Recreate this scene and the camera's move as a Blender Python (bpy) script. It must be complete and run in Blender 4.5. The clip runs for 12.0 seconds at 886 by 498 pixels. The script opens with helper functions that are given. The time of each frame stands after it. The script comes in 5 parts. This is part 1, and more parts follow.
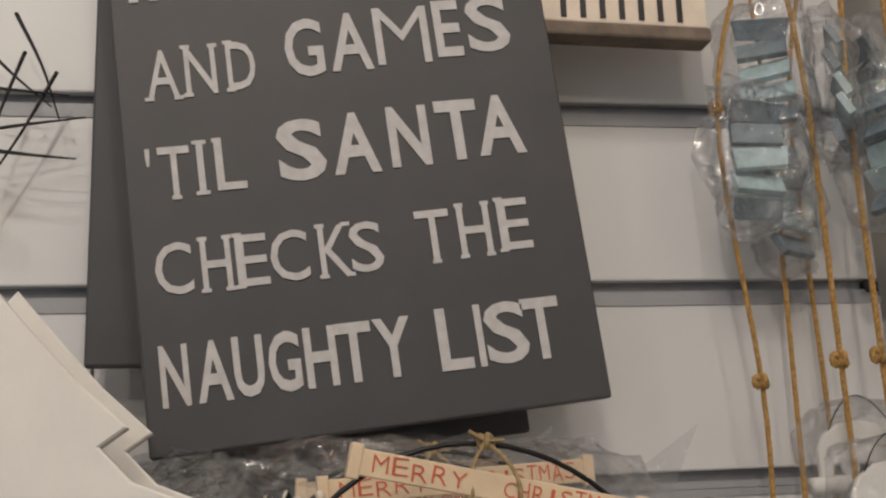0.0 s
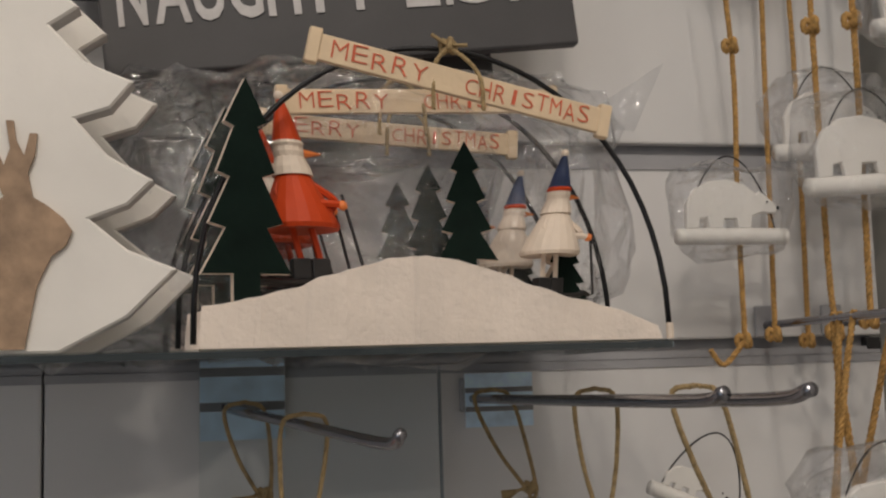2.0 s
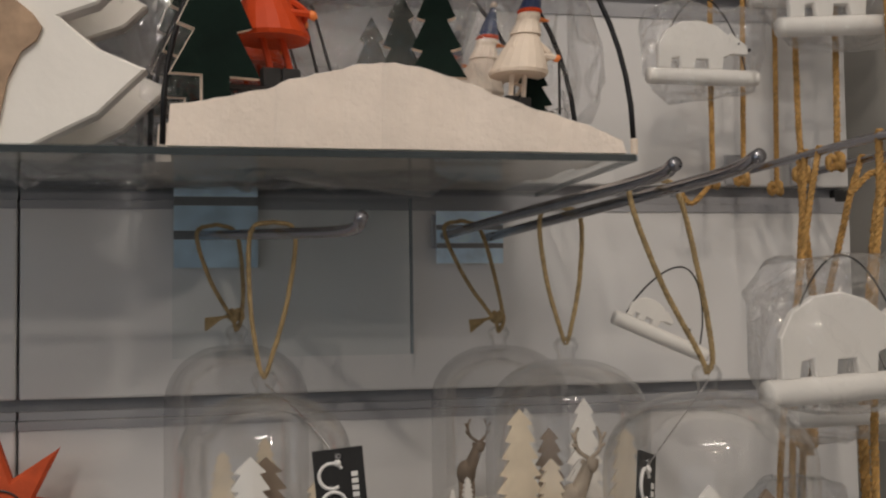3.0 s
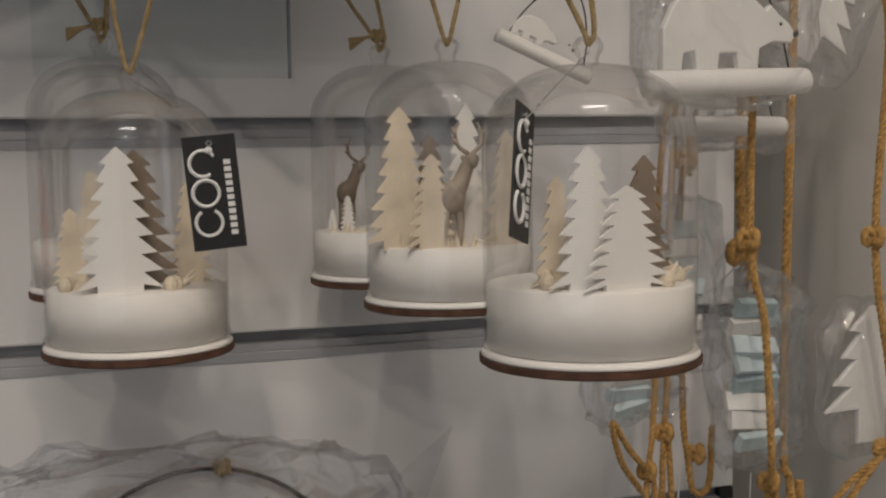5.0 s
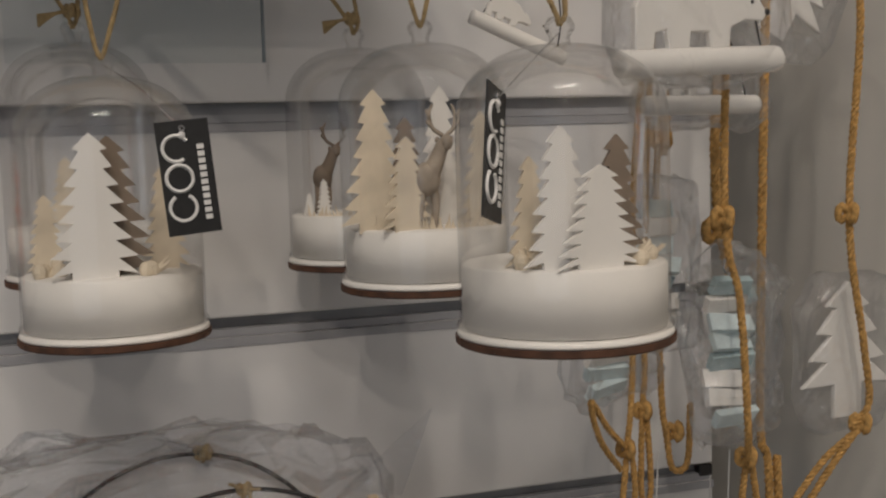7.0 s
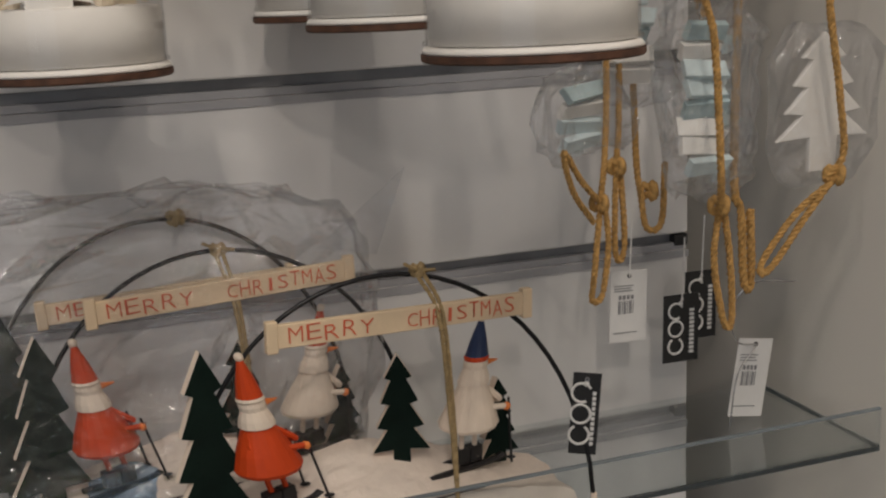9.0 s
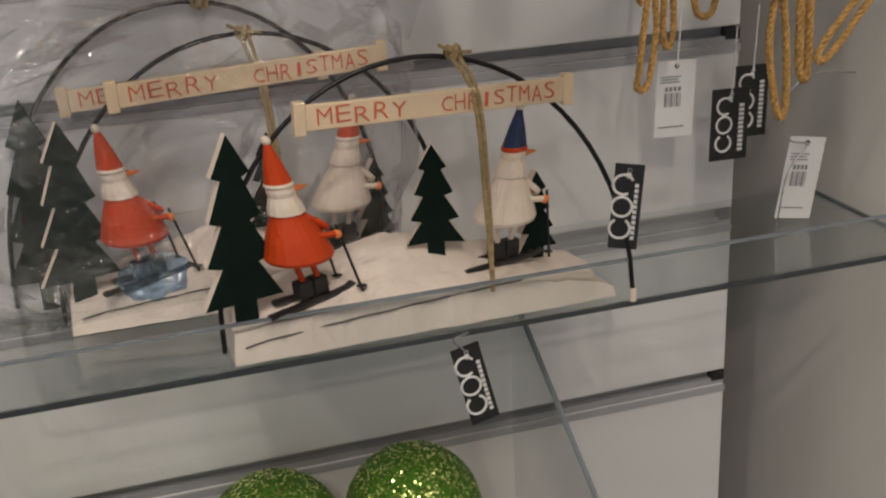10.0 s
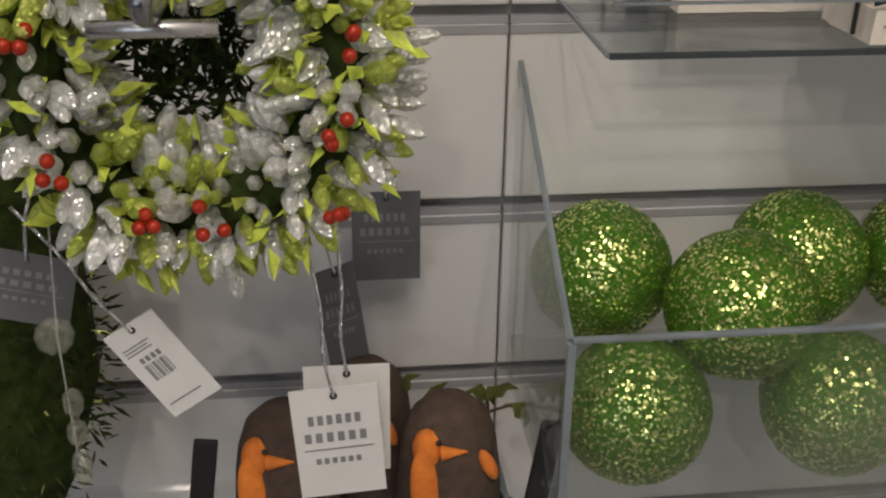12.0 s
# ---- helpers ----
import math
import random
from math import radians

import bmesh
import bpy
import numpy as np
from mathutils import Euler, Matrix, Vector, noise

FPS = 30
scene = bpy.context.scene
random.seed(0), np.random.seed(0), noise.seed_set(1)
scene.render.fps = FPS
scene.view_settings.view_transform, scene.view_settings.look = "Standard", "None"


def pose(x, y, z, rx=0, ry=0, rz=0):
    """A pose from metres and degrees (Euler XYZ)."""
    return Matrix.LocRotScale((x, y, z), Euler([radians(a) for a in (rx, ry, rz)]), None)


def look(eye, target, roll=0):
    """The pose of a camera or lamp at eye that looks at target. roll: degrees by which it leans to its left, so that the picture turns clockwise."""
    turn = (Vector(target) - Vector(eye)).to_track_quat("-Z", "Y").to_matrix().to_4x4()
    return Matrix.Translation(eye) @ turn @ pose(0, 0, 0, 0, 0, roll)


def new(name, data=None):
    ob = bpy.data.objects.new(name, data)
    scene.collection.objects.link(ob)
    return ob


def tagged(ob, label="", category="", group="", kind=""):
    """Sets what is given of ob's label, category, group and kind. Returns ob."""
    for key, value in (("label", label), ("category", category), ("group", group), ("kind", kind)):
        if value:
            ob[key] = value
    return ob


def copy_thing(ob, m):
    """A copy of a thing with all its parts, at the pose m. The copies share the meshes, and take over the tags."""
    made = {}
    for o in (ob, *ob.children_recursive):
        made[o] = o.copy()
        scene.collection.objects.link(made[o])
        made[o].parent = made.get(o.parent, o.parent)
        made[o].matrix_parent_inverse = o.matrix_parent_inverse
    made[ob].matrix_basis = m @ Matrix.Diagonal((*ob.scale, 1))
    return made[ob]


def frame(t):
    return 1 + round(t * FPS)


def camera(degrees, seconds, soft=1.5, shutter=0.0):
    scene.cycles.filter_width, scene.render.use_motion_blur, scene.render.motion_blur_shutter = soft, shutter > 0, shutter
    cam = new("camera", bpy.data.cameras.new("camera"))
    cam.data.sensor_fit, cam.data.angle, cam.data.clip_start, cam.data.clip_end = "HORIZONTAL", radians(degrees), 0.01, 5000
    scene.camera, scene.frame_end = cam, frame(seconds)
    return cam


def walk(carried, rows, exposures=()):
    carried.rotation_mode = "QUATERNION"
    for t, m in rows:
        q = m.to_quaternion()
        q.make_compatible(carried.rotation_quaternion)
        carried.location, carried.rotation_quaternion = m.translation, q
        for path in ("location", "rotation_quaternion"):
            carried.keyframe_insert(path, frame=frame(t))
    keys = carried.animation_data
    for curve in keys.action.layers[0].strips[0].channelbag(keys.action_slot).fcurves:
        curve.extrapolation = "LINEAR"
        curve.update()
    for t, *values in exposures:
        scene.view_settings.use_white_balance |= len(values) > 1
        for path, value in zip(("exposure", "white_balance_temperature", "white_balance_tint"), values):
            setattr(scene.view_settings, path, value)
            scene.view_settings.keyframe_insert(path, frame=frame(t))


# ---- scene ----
cam = camera(43.0, 12.0, soft=2.2)
PATH = [
    (0, (0.423, 0.043, 1.408), (0.784, 1.955, 1.869), -2.7),
    (0.5, (0.424, 0.061, 1.394), (0.814, 1.988, 1.765), -2.1),
    (1, (0.421, 0.063, 1.371), (0.81, 2.001, 1.674), -1.6),
    (1.5, (0.424, 0.07, 1.343), (0.835, 2.011, 1.596), -1.5),
    (2, (0.429, 0.068, 1.309), (0.833, 2.015, 1.536), -1.7),
    (2.5, (0.432, 0.066, 1.284), (0.838, 2.016, 1.465), -1.8),
    (3, (0.437, 0.064, 1.261), (0.853, 2.016, 1.375), -0.8),
    (3.5, (0.433, 0.071, 1.245), (0.879, 2.021, 1.241), -0.2),
    (3.7, (0.438, 0.073, 1.234), (0.909, 2.015, 1.189), 0.0),
    (5.5, (0.444, 0.075, 1.204), (1.055, 1.971, 1.024), -1.2),
    (6, (0.444, 0.072, 1.21), (1.047, 1.968, 1.012), -1.4),
    (6.5, (0.446, 0.073, 1.207), (1.064, 1.966, 1.021), -1.5),
    (8.5, (0.447, 0.072, 1.179), (1.058, 1.95, 0.86), -1.7),
    (9, (0.451, 0.071, 1.16), (1.074, 1.918, 0.712), -2.6),
    (9.5, (0.458, 0.077, 1.145), (1.07, 1.889, 0.56), -2.9),
    (10, (0.456, 0.084, 1.134), (0.974, 1.877, 0.413), -3.0),
    (10.5, (0.424, 0.07, 1.097), (0.852, 1.87, 0.336), -1.8),
    (10.8, (0.387, 0.068, 1.088), (0.777, 1.871, 0.315), -0.6),
    (11, (0.356, 0.067, 1.086), (0.74, 1.867, 0.304), 0.3),
    (11.5, (0.288, 0.071, 1.065), (0.611, 1.862, 0.234), 2.0),
    (11.8, (0.263, 0.082, 1.061), (0.563, 1.858, 0.193), 2.3),
    (12, (0.261, 0.072, 1.052), (0.475, 1.862, 0.185), 0.8),
]
walk(cam, [(t, look(eye, target, roll)) for t, eye, target, roll in PATH], [(0.0, -0.04), (1.0, 0.0), (2.0, -0.08), (3.5, 0.06), (6.5, 0.04), (8.5, 0.0), (9.6, 0.38), (12.0, 0.46)])

# ---------------------------------------------------------------- light
world = bpy.data.worlds.new("shop_air")
scene.world = world
world.use_nodes = True
world.node_tree.nodes["Background"].inputs[0].default_value = (0.80, 0.86, 1.0, 1)
world.node_tree.nodes["Background"].inputs[1].default_value = 0.12


def area(name, eye, target, sx, sy, watts, colour):
    data = bpy.data.lights.new(name, "AREA")
    data.shape, data.size, data.size_y, data.energy, data.color = "RECTANGLE", sx, sy, watts, colour
    ob = new(name, data)
    ob.matrix_world = look(eye, target)
    return ob


area("ceiling_strip", (0.35, -0.45, 2.52), (0.45, 0.3, 1.1), 0.55, 0.14, 4.8, (1.0, 0.93, 0.85))
# Second area lamp is an added soft fill from front left; no window is built.
area("front_fill", (-1.5, -2.3, 1.4), (0.55, 0.6, 1.0), 2.2, 1.5, 8.2, (0.78, 0.88, 1.0))
for lamp_x, lamp_y, lamp_w in ((-0.55, -0.75, 2.6), (0.15, -1.0, 3.2), (0.62, -0.8, 2.2), (-0.2, -1.9, 5.0)):
    area("ceiling_spot", (lamp_x, lamp_y, 2.5), (0.45, 0.55, 1.05), 0.065, 0.065, lamp_w, (1.0, 0.88, 0.75))


# ---------------------------------------------------------------- materials
def nodes_of(name):
    m = bpy.data.materials.new(name)
    m.use_nodes = True
    return m, m.node_tree.nodes, m.node_tree.links


def mat(name, col, rough=0.5, metal=0.0, var=0.15, scale=40.0, bump=0.15, bscale=400.0, spec=0.5, island=0.0):
    m, n, l = nodes_of(name)
    b = n["Principled BSDF"]
    co = n.new("ShaderNodeTexCoord")
    a = n.new("ShaderNodeTexNoise")
    a.inputs["Scale"].default_value, a.inputs["Detail"].default_value = scale, 5
    l.new(co.outputs["Object"], a.inputs["Vector"])
    r = n.new("ShaderNodeMapRange")
    r.inputs[1].default_value, r.inputs[2].default_value = 0.3, 0.7
    r.inputs[3].default_value, r.inputs[4].default_value = 1 - var, 1 + var
    l.new(a.outputs[0], r.inputs[0])
    hue = n.new("ShaderNodeHueSaturation")
    hue.inputs["Color"].default_value = (*col, 1)
    l.new(r.outputs[0], hue.inputs["Value"])
    out = hue.outputs[0]
    if island:
        info = n.new("ShaderNodeObjectInfo")
        r2 = n.new("ShaderNodeMapRange")
        r2.inputs[3].default_value, r2.inputs[4].default_value = 1 - island, 1 + island
        l.new(info.outputs["Random"], r2.inputs[0])
        h2 = n.new("ShaderNodeHueSaturation")
        l.new(out, h2.inputs["Color"])
        l.new(r2.outputs[0], h2.inputs["Value"])
        out = h2.outputs[0]
    l.new(out, b.inputs["Base Color"])
    c = n.new("ShaderNodeTexNoise")
    c.inputs["Scale"].default_value, c.inputs["Detail"].default_value = bscale, 4
    l.new(co.outputs["Object"], c.inputs["Vector"])
    bu = n.new("ShaderNodeBump")
    bu.inputs["Strength"].default_value, bu.inputs["Distance"].default_value = bump, 0.001
    l.new(c.outputs[0], bu.inputs["Height"])
    l.new(bu.outputs[0], b.inputs["Normal"])
    rr = n.new("ShaderNodeMapRange")
    rr.inputs[3].default_value, rr.inputs[4].default_value = max(rough - 0.1, 0.02), min(rough + 0.1, 1)
    l.new(c.outputs[0], rr.inputs[0])
    l.new(rr.outputs[0], b.inputs["Roughness"])
    b.inputs["Metallic"].default_value = metal
    b.inputs["Specular IOR Level"].default_value = spec
    return m


def clear(name, tint, rough, gloss, bump=0.0, bscale=60.0, cap=0.35, haze=0.0):
    """Thin clear sheet: lets light through, with a gloss that grows at grazing angles."""
    m, n, l = nodes_of(name)
    n.remove(n["Principled BSDF"])
    t, g, mix = n.new("ShaderNodeBsdfTransparent"), n.new("ShaderNodeBsdfGlossy"), n.new("ShaderNodeMixShader")
    t.inputs[0].default_value = (*tint, 1)
    g.inputs["Roughness"].default_value = rough
    fr = n.new("ShaderNodeFresnel")
    fr.inputs["IOR"].default_value = 1.45
    mul = n.new("ShaderNodeMath")
    mul.operation, mul.use_clamp = "MULTIPLY", True
    mul.inputs[1].default_value = gloss
    l.new(fr.outputs[0], mul.inputs[0])
    least = n.new("ShaderNodeMath")
    least.operation = "MINIMUM"
    least.inputs[1].default_value = cap
    l.new(mul.outputs[0], least.inputs[0])
    l.new(least.outputs[0], mix.inputs[0])
    l.new(t.outputs[0], mix.inputs[1])
    l.new(g.outputs[0], mix.inputs[2])
    out = mix
    if haze:
        milk, out = n.new("ShaderNodeBsdfDiffuse"), n.new("ShaderNodeMixShader")
        milk.inputs[0].default_value = (0.8, 0.8, 0.82, 1)
        out.inputs[0].default_value = haze
        l.new(mix.outputs[0], out.inputs[1])
        l.new(milk.outputs[0], out.inputs[2])
    l.new(out.outputs[0], n["Material Output"].inputs[0])
    if bump:
        co, c, bu = n.new("ShaderNodeTexCoord"), n.new("ShaderNodeTexNoise"), n.new("ShaderNodeBump")
        c.inputs["Scale"].default_value, c.inputs["Distortion"].default_value = bscale, 1.2
        bu.inputs["Strength"].default_value, bu.inputs["Distance"].default_value = bump, 0.004
        l.new(co.outputs["Object"], c.inputs["Vector"])
        l.new(c.outputs[0], bu.inputs["Height"])
        l.new(bu.outputs[0], g.inputs["Normal"])
    return m


SLAT = mat("slat_laminate", (0.70, 0.69, 0.69), 0.34, var=0.025, scale=6, bump=0.03, bscale=90, island=0.015)
INSERT = mat("groove_insert", (0.36, 0.36, 0.38), 0.4, var=0.06, scale=20)
GROOVE = mat("groove_back", (0.30, 0.30, 0.31), 0.6)
PANEL = mat("side_panel_paint", (0.78, 0.745, 0.69), 0.42, var=0.03, scale=5, bump=0.05, bscale=120)
SHOPWALL = mat("shop_wall_paint", (0.74, 0.72, 0.70), 0.7, var=0.05, scale=3)
FLOORM = mat("shop_floor", (0.36, 0.34, 0.32), 0.4, var=0.2, scale=6)
SLATE = mat("slate_board_paint", (0.062, 0.060, 0.064), 0.55, var=0.08, scale=30, bump=0.06, bscale=700)
CHALK = mat("grey_lettering", (0.55, 0.53, 0.53), 0.7, var=0.1, scale=200)
WHITEWOOD = mat("white_painted_wood", (0.80, 0.77, 0.73), 0.5, var=0.05, scale=25, bump=0.2, bscale=150)
WHITEEDGE = mat("greyer_mottled_white", (0.55, 0.53, 0.52), 0.6, var=0.2, scale=60)
SNOW = mat("white_plaster_snow", (0.80, 0.70, 0.62), 0.8, var=0.07, scale=50, bump=0.55, bscale=330)
LINE = mat("pencil_line", (0.10, 0.09, 0.09), 0.8)
GREEN = mat("dark_green_card", (0.005, 0.013, 0.010), 0.8, var=0.3, scale=60, spec=0.12)
RED = mat("red_paint", (0.56, 0.058, 0.010), 0.5, var=0.12, scale=60, spec=0.25)
CREAM = mat("cream_paint", (0.78, 0.66, 0.55), 0.6, var=0.08, scale=70)
NAVY = mat("navy_paint", (0.018, 0.040, 0.12), 0.5, var=0.2, scale=80)
ORANGE = mat("orange_paint", (0.80, 0.22, 0.05), 0.5)
BLACK = mat("black_paint", (0.014, 0.013, 0.014), 0.45, var=0.3, scale=60)
WIRE = mat("black_wire", (0.02, 0.02, 0.022), 0.35, 0.6)
SILVERWIRE = mat("silver_wire", (0.6, 0.6, 0.62), 0.25, 1.0)
STEEL = mat("chromed_hook", (0.30, 0.30, 0.33), 0.22, 1.0, var=0.1)
PLANK = mat("pale_birch", (0.72, 0.56, 0.38), 0.6, var=0.1, scale=50, bump=0.2, bscale=300)
REDINK = mat("red_ink", (0.62, 0.12, 0.06), 0.7)
TWINE = mat("jute_twine", (0.36, 0.26, 0.13), 0.85, var=0.3, scale=400, bump=0.6, bscale=1500)
ROPE = mat("golden_jute_rope", (0.47, 0.27, 0.085), 0.72, var=0.35, scale=500, bump=0.6, bscale=1600)
WOODCUT = mat("natural_plywood", (0.70, 0.60, 0.46), 0.6, var=0.15, scale=80)
DEERWOOD = mat("brown_wood", (0.34, 0.23, 0.15), 0.65, var=0.3, scale=120)
BARK = mat("brown_bark_edge", (0.09, 0.038, 0.02), 0.7, var=0.4, scale=150)
TAGBLACK = mat("black_card", (0.014, 0.014, 0.015), 0.5, var=0.15, scale=120)
TAGWHITE = mat("white_card", (0.74, 0.73, 0.72), 0.6, var=0.04, scale=60)
TAGGREY = mat("dark_grey_card", (0.12, 0.125, 0.13), 0.55, var=0.08, scale=60)
PRINT = mat("grey_print", (0.22, 0.22, 0.23), 0.7)
TEAL = mat("pale_teal_paper", (0.40, 0.51, 0.53), 0.6, var=0.2, scale=120)
SLATEBLUE = mat("slate_blue_paper", (0.17, 0.21, 0.24), 0.5, var=0.3, scale=120)
PALEBLUE = mat("pale_blue_paper", (0.62, 0.72, 0.74), 0.6, var=0.1, scale=120)
# Pale blue that paints a window's reflection onto two small cards.
WINDOWBLUE = mat("window_reflection_blue", (0.64, 0.82, 0.98), 0.3, var=0.25, scale=60)
GLASS = clear("dome_glass", (0.985, 0.985, 0.985), 0.012, 1.1, cap=0.40)
ACRYLIC = clear("clear_acrylic", (0.95, 0.965, 0.965), 0.06, 0.7)
# Edges of the clear sheets: dark line and gleam are put in as opaque colour.
ACRYLEDGE = mat("acrylic_edge_dark_tone", (0.045, 0.055, 0.06), 0.2, var=0.2, scale=30)
ACRYLGREY = mat("acrylic_edge_lit_tone", (0.20, 0.23, 0.25), 0.2, var=0.2, scale=30)
FILM = clear("cellophane", (0.955, 0.96, 0.97), 0.085, 2.6, 1.0, 110, cap=0.42, haze=0.012)
OLIVE = mat("olive_leaf", (0.12, 0.13, 0.03), 0.6, var=0.4, scale=150)
STAGGREY = mat("grey_brown_wood", (0.36, 0.30, 0.24), 0.65, var=0.35, scale=140)
# Dark plywood tone, also the painted shadow of the first dome's white tree.
SHADOWTREE = mat("dark_shadow_plywood", (0.20, 0.15, 0.11), 0.7, var=0.3, scale=90)
CRYSTAL = clear("clear_bead", (0.95, 0.97, 0.84), 0.10, 5.0, 0.5, 500)
BALL = mat("green_glitter_ball", (0.085, 0.225, 0.014), 0.40, 0.5, var=0.45, scale=500, bump=1.0, bscale=1500)
FLAKE = mat("gold_green_flake", (0.80, 0.86, 0.32), 0.25, 0.95, var=0.3, scale=300)
LEAF = mat("lime_leaf", (0.50, 0.58, 0.08), 0.45, var=0.4, scale=150)
DARKLEAF = mat("dark_fir", (0.030, 0.044, 0.010), 0.8, var=0.5, scale=120, spec=0.12)
BERRY = mat("red_berry", (0.40, 0.03, 0.010), 0.15, 0.3, var=0.1)
BROWNBIRD = mat("brown_felt", (0.085, 0.055, 0.04), 0.85, var=0.25, scale=150, bump=0.6, bscale=900)
ORANGEFELT = mat("orange_felt", (0.80, 0.22, 0.03), 0.8, var=0.15, scale=150, bump=0.5, bscale=900)
STARFELT = mat("red_orange_felt", (0.62, 0.09, 0.025), 0.75, var=0.15, scale=150, bump=0.5, bscale=900)
OLDWOOD = mat("weathered_wood", (0.17, 0.13, 0.10), 0.75, var=0.35, scale=70, bump=0.6, bscale=250)


# ---------------------------------------------------------------- builders
def thing(name, x, y, z, label, category, group="", kind="", rz=0, rx=0, ry=0):
    ob = new(name)
    ob.empty_display_size = 0.02
    ob.matrix_world = pose(x, y, z, rx, ry, rz)
    return tagged(ob, label, category, group, kind)


def part(name, bm, material, parent=None, label="", smooth=False):
    me = bpy.data.meshes.new(name)
    bm.to_mesh(me)
    bm.free()
    for m in material if isinstance(material, (list, tuple)) else (material,):
        me.materials.append(m)
    if smooth:
        for p in me.polygons:
            p.use_smooth = True
    ob = new(name, me)
    ob.parent = parent
    ob.visible_shadow = me.materials[0] not in (GLASS, ACRYLIC, FILM)
    return tagged(ob, label)


def shared(name, me, parent, m):
    ob = new(name, me)
    ob.parent = parent
    ob.matrix_local = m
    return ob


def box(x0, x1, y0, y1, z0, z1, bevel=0.0, bm=None, mi=0):
    own = bmesh.new()
    m = Matrix.LocRotScale(((x0 + x1) / 2, (y0 + y1) / 2, (z0 + z1) / 2), None, (x1 - x0, y1 - y0, z1 - z0))
    bmesh.ops.create_cube(own, size=1, matrix=m)
    if bevel:
        bmesh.ops.bevel(own, geom=own.edges[:], offset=bevel, segments=2, profile=0.5, affect="EDGES")
    return merge(own, bm, mi)


def merge(own, bm, mi=0, m=None):
    if m is not None:
        own.transform(m)
    for f in own.faces:
        f.material_index = mi
    if bm is None:
        return own
    me = bpy.data.meshes.new("tmp")
    own.to_mesh(me)
    own.free()
    bm.from_mesh(me)
    bpy.data.meshes.remove(me)
    return bm


def prism(pts, depth, bevel=0.0, bm=None, mi=0, y0=0.0):
    """An outline in x and z, cut from a sheet of that depth, its front at y0."""
    own = bmesh.new()
    fr = [own.verts.new((x, y0, z)) for x, z in pts]
    bk = [own.verts.new((x, y0 + depth, z)) for x, z in pts]
    own.faces.new(fr)
    own.faces.new(bk[::-1])
    for i in range(len(pts)):
        j = (i + 1) % len(pts)
        own.faces.new((fr[j], fr[i], bk[i], bk[j]))
    bmesh.ops.recalc_face_normals(own, faces=own.faces)
    if bevel:
        bmesh.ops.bevel(own, geom=[e for e in own.edges if abs(e.verts[0].co.y - e.verts[1].co.y) < 1e-6], offset=bevel, segments=1, affect="EDGES")
    return merge(own, bm, mi)


def lathe(profile, seg=40, bm=None, mi=0, centre=(0, 0, 0)):
    own = bmesh.new()
    rings = []
    for r, z in profile:
        if r < 1e-5:
            rings.append([own.verts.new((centre[0], centre[1], centre[2] + z))] * seg)
        else:
            rings.append([own.verts.new((centre[0] + r * math.cos(a * 2 * math.pi / seg), centre[1] + r * math.sin(a * 2 * math.pi / seg), centre[2] + z)) for a in range(seg)])
    for p, q in zip(rings, rings[1:]):
        for i in range(seg):
            j = (i + 1) % seg
            vs = []
            for v in (p[i], p[j], q[j], q[i]):
                if v not in vs:
                    vs.append(v)
            if len(vs) > 2:
                own.faces.new(vs)
    bmesh.ops.recalc_face_normals(own, faces=own.faces)
    return merge(own, bm, mi)


def tube(pts, r, seg=8, bm=None, mi=0, r1=None):
    own = bmesh.new()
    pts = [Vector(p) for p in pts]
    side, rings = None, []
    for i, p in enumerate(pts):
        d = (pts[min(i + 1, len(pts) - 1)] - pts[max(i - 1, 0)]).normalized()
        if side is None:
            side = d.orthogonal().normalized()
        side = (side - d * side.dot(d)).normalized()
        up = d.cross(side)
        rad = r if r1 is None else r + (r1 - r) * i / (len(pts) - 1)
        rings.append([own.verts.new(p + rad * (math.cos(2 * math.pi * k / seg) * side + math.sin(2 * math.pi * k / seg) * up)) for k in range(seg)])
    for a, b in zip(rings, rings[1:]):
        for k in range(seg):
            own.faces.new((a[k], a[(k + 1) % seg], b[(k + 1) % seg], b[k]))
    own.faces.new(rings[0][::-1])
    own.faces.new(rings[-1])
    return merge(own, bm, mi)


def spline(pts, n=8):
    """A smooth line through the points."""
    p = [Vector(q) for q in pts]
    p = [2 * p[0] - p[1]] + p + [2 * p[-1] - p[-2]]
    out = []
    for i in range(1, len(p) - 2):
        a, b, c, d = p[i - 1 : i + 3]
        for k in range(n):
            t = k / n
            out.append(0.5 * ((2 * b) + (c - a) * t + (2 * a - 5 * b + 4 * c - d) * t * t + (3 * b - a - 3 * c + d) * t**3))
    return out + [p[-2]]


def rope(pts, r=0.0022, bm=None, n=6, mi=0):
    """Three twisted strands along a smooth line."""
    line = spline(pts, n)
    dense, run = [], 0.0
    for a, b in zip(line, line[1:]):
        k = max(1, int((b - a).length / (r * 0.9)))
        dense += [a + (b - a) * i / k for i in range(k)]
    dense.append(line[-1])
    bm = bm or bmesh.new()
    for s in range(3):
        run, strand, side = 0.0, [], None
        for i, p in enumerate(dense):
            d = (dense[min(i + 1, len(dense) - 1)] - dense[max(i - 1, 0)]).normalized()
            if side is None:
                side = d.orthogonal().normalized()
            side = (side - d * side.dot(d)).normalized()
            a = run / (r * 5.0) * 2 * math.pi + s * 2 * math.pi / 3
            strand.append(p + 0.52 * r * (math.cos(a) * side + math.sin(a) * d.cross(side)))
            if i + 1 < len(dense):
                run += (dense[i + 1] - p).length
        tube(strand, r * 0.56, 5, bm, mi)
    return bm


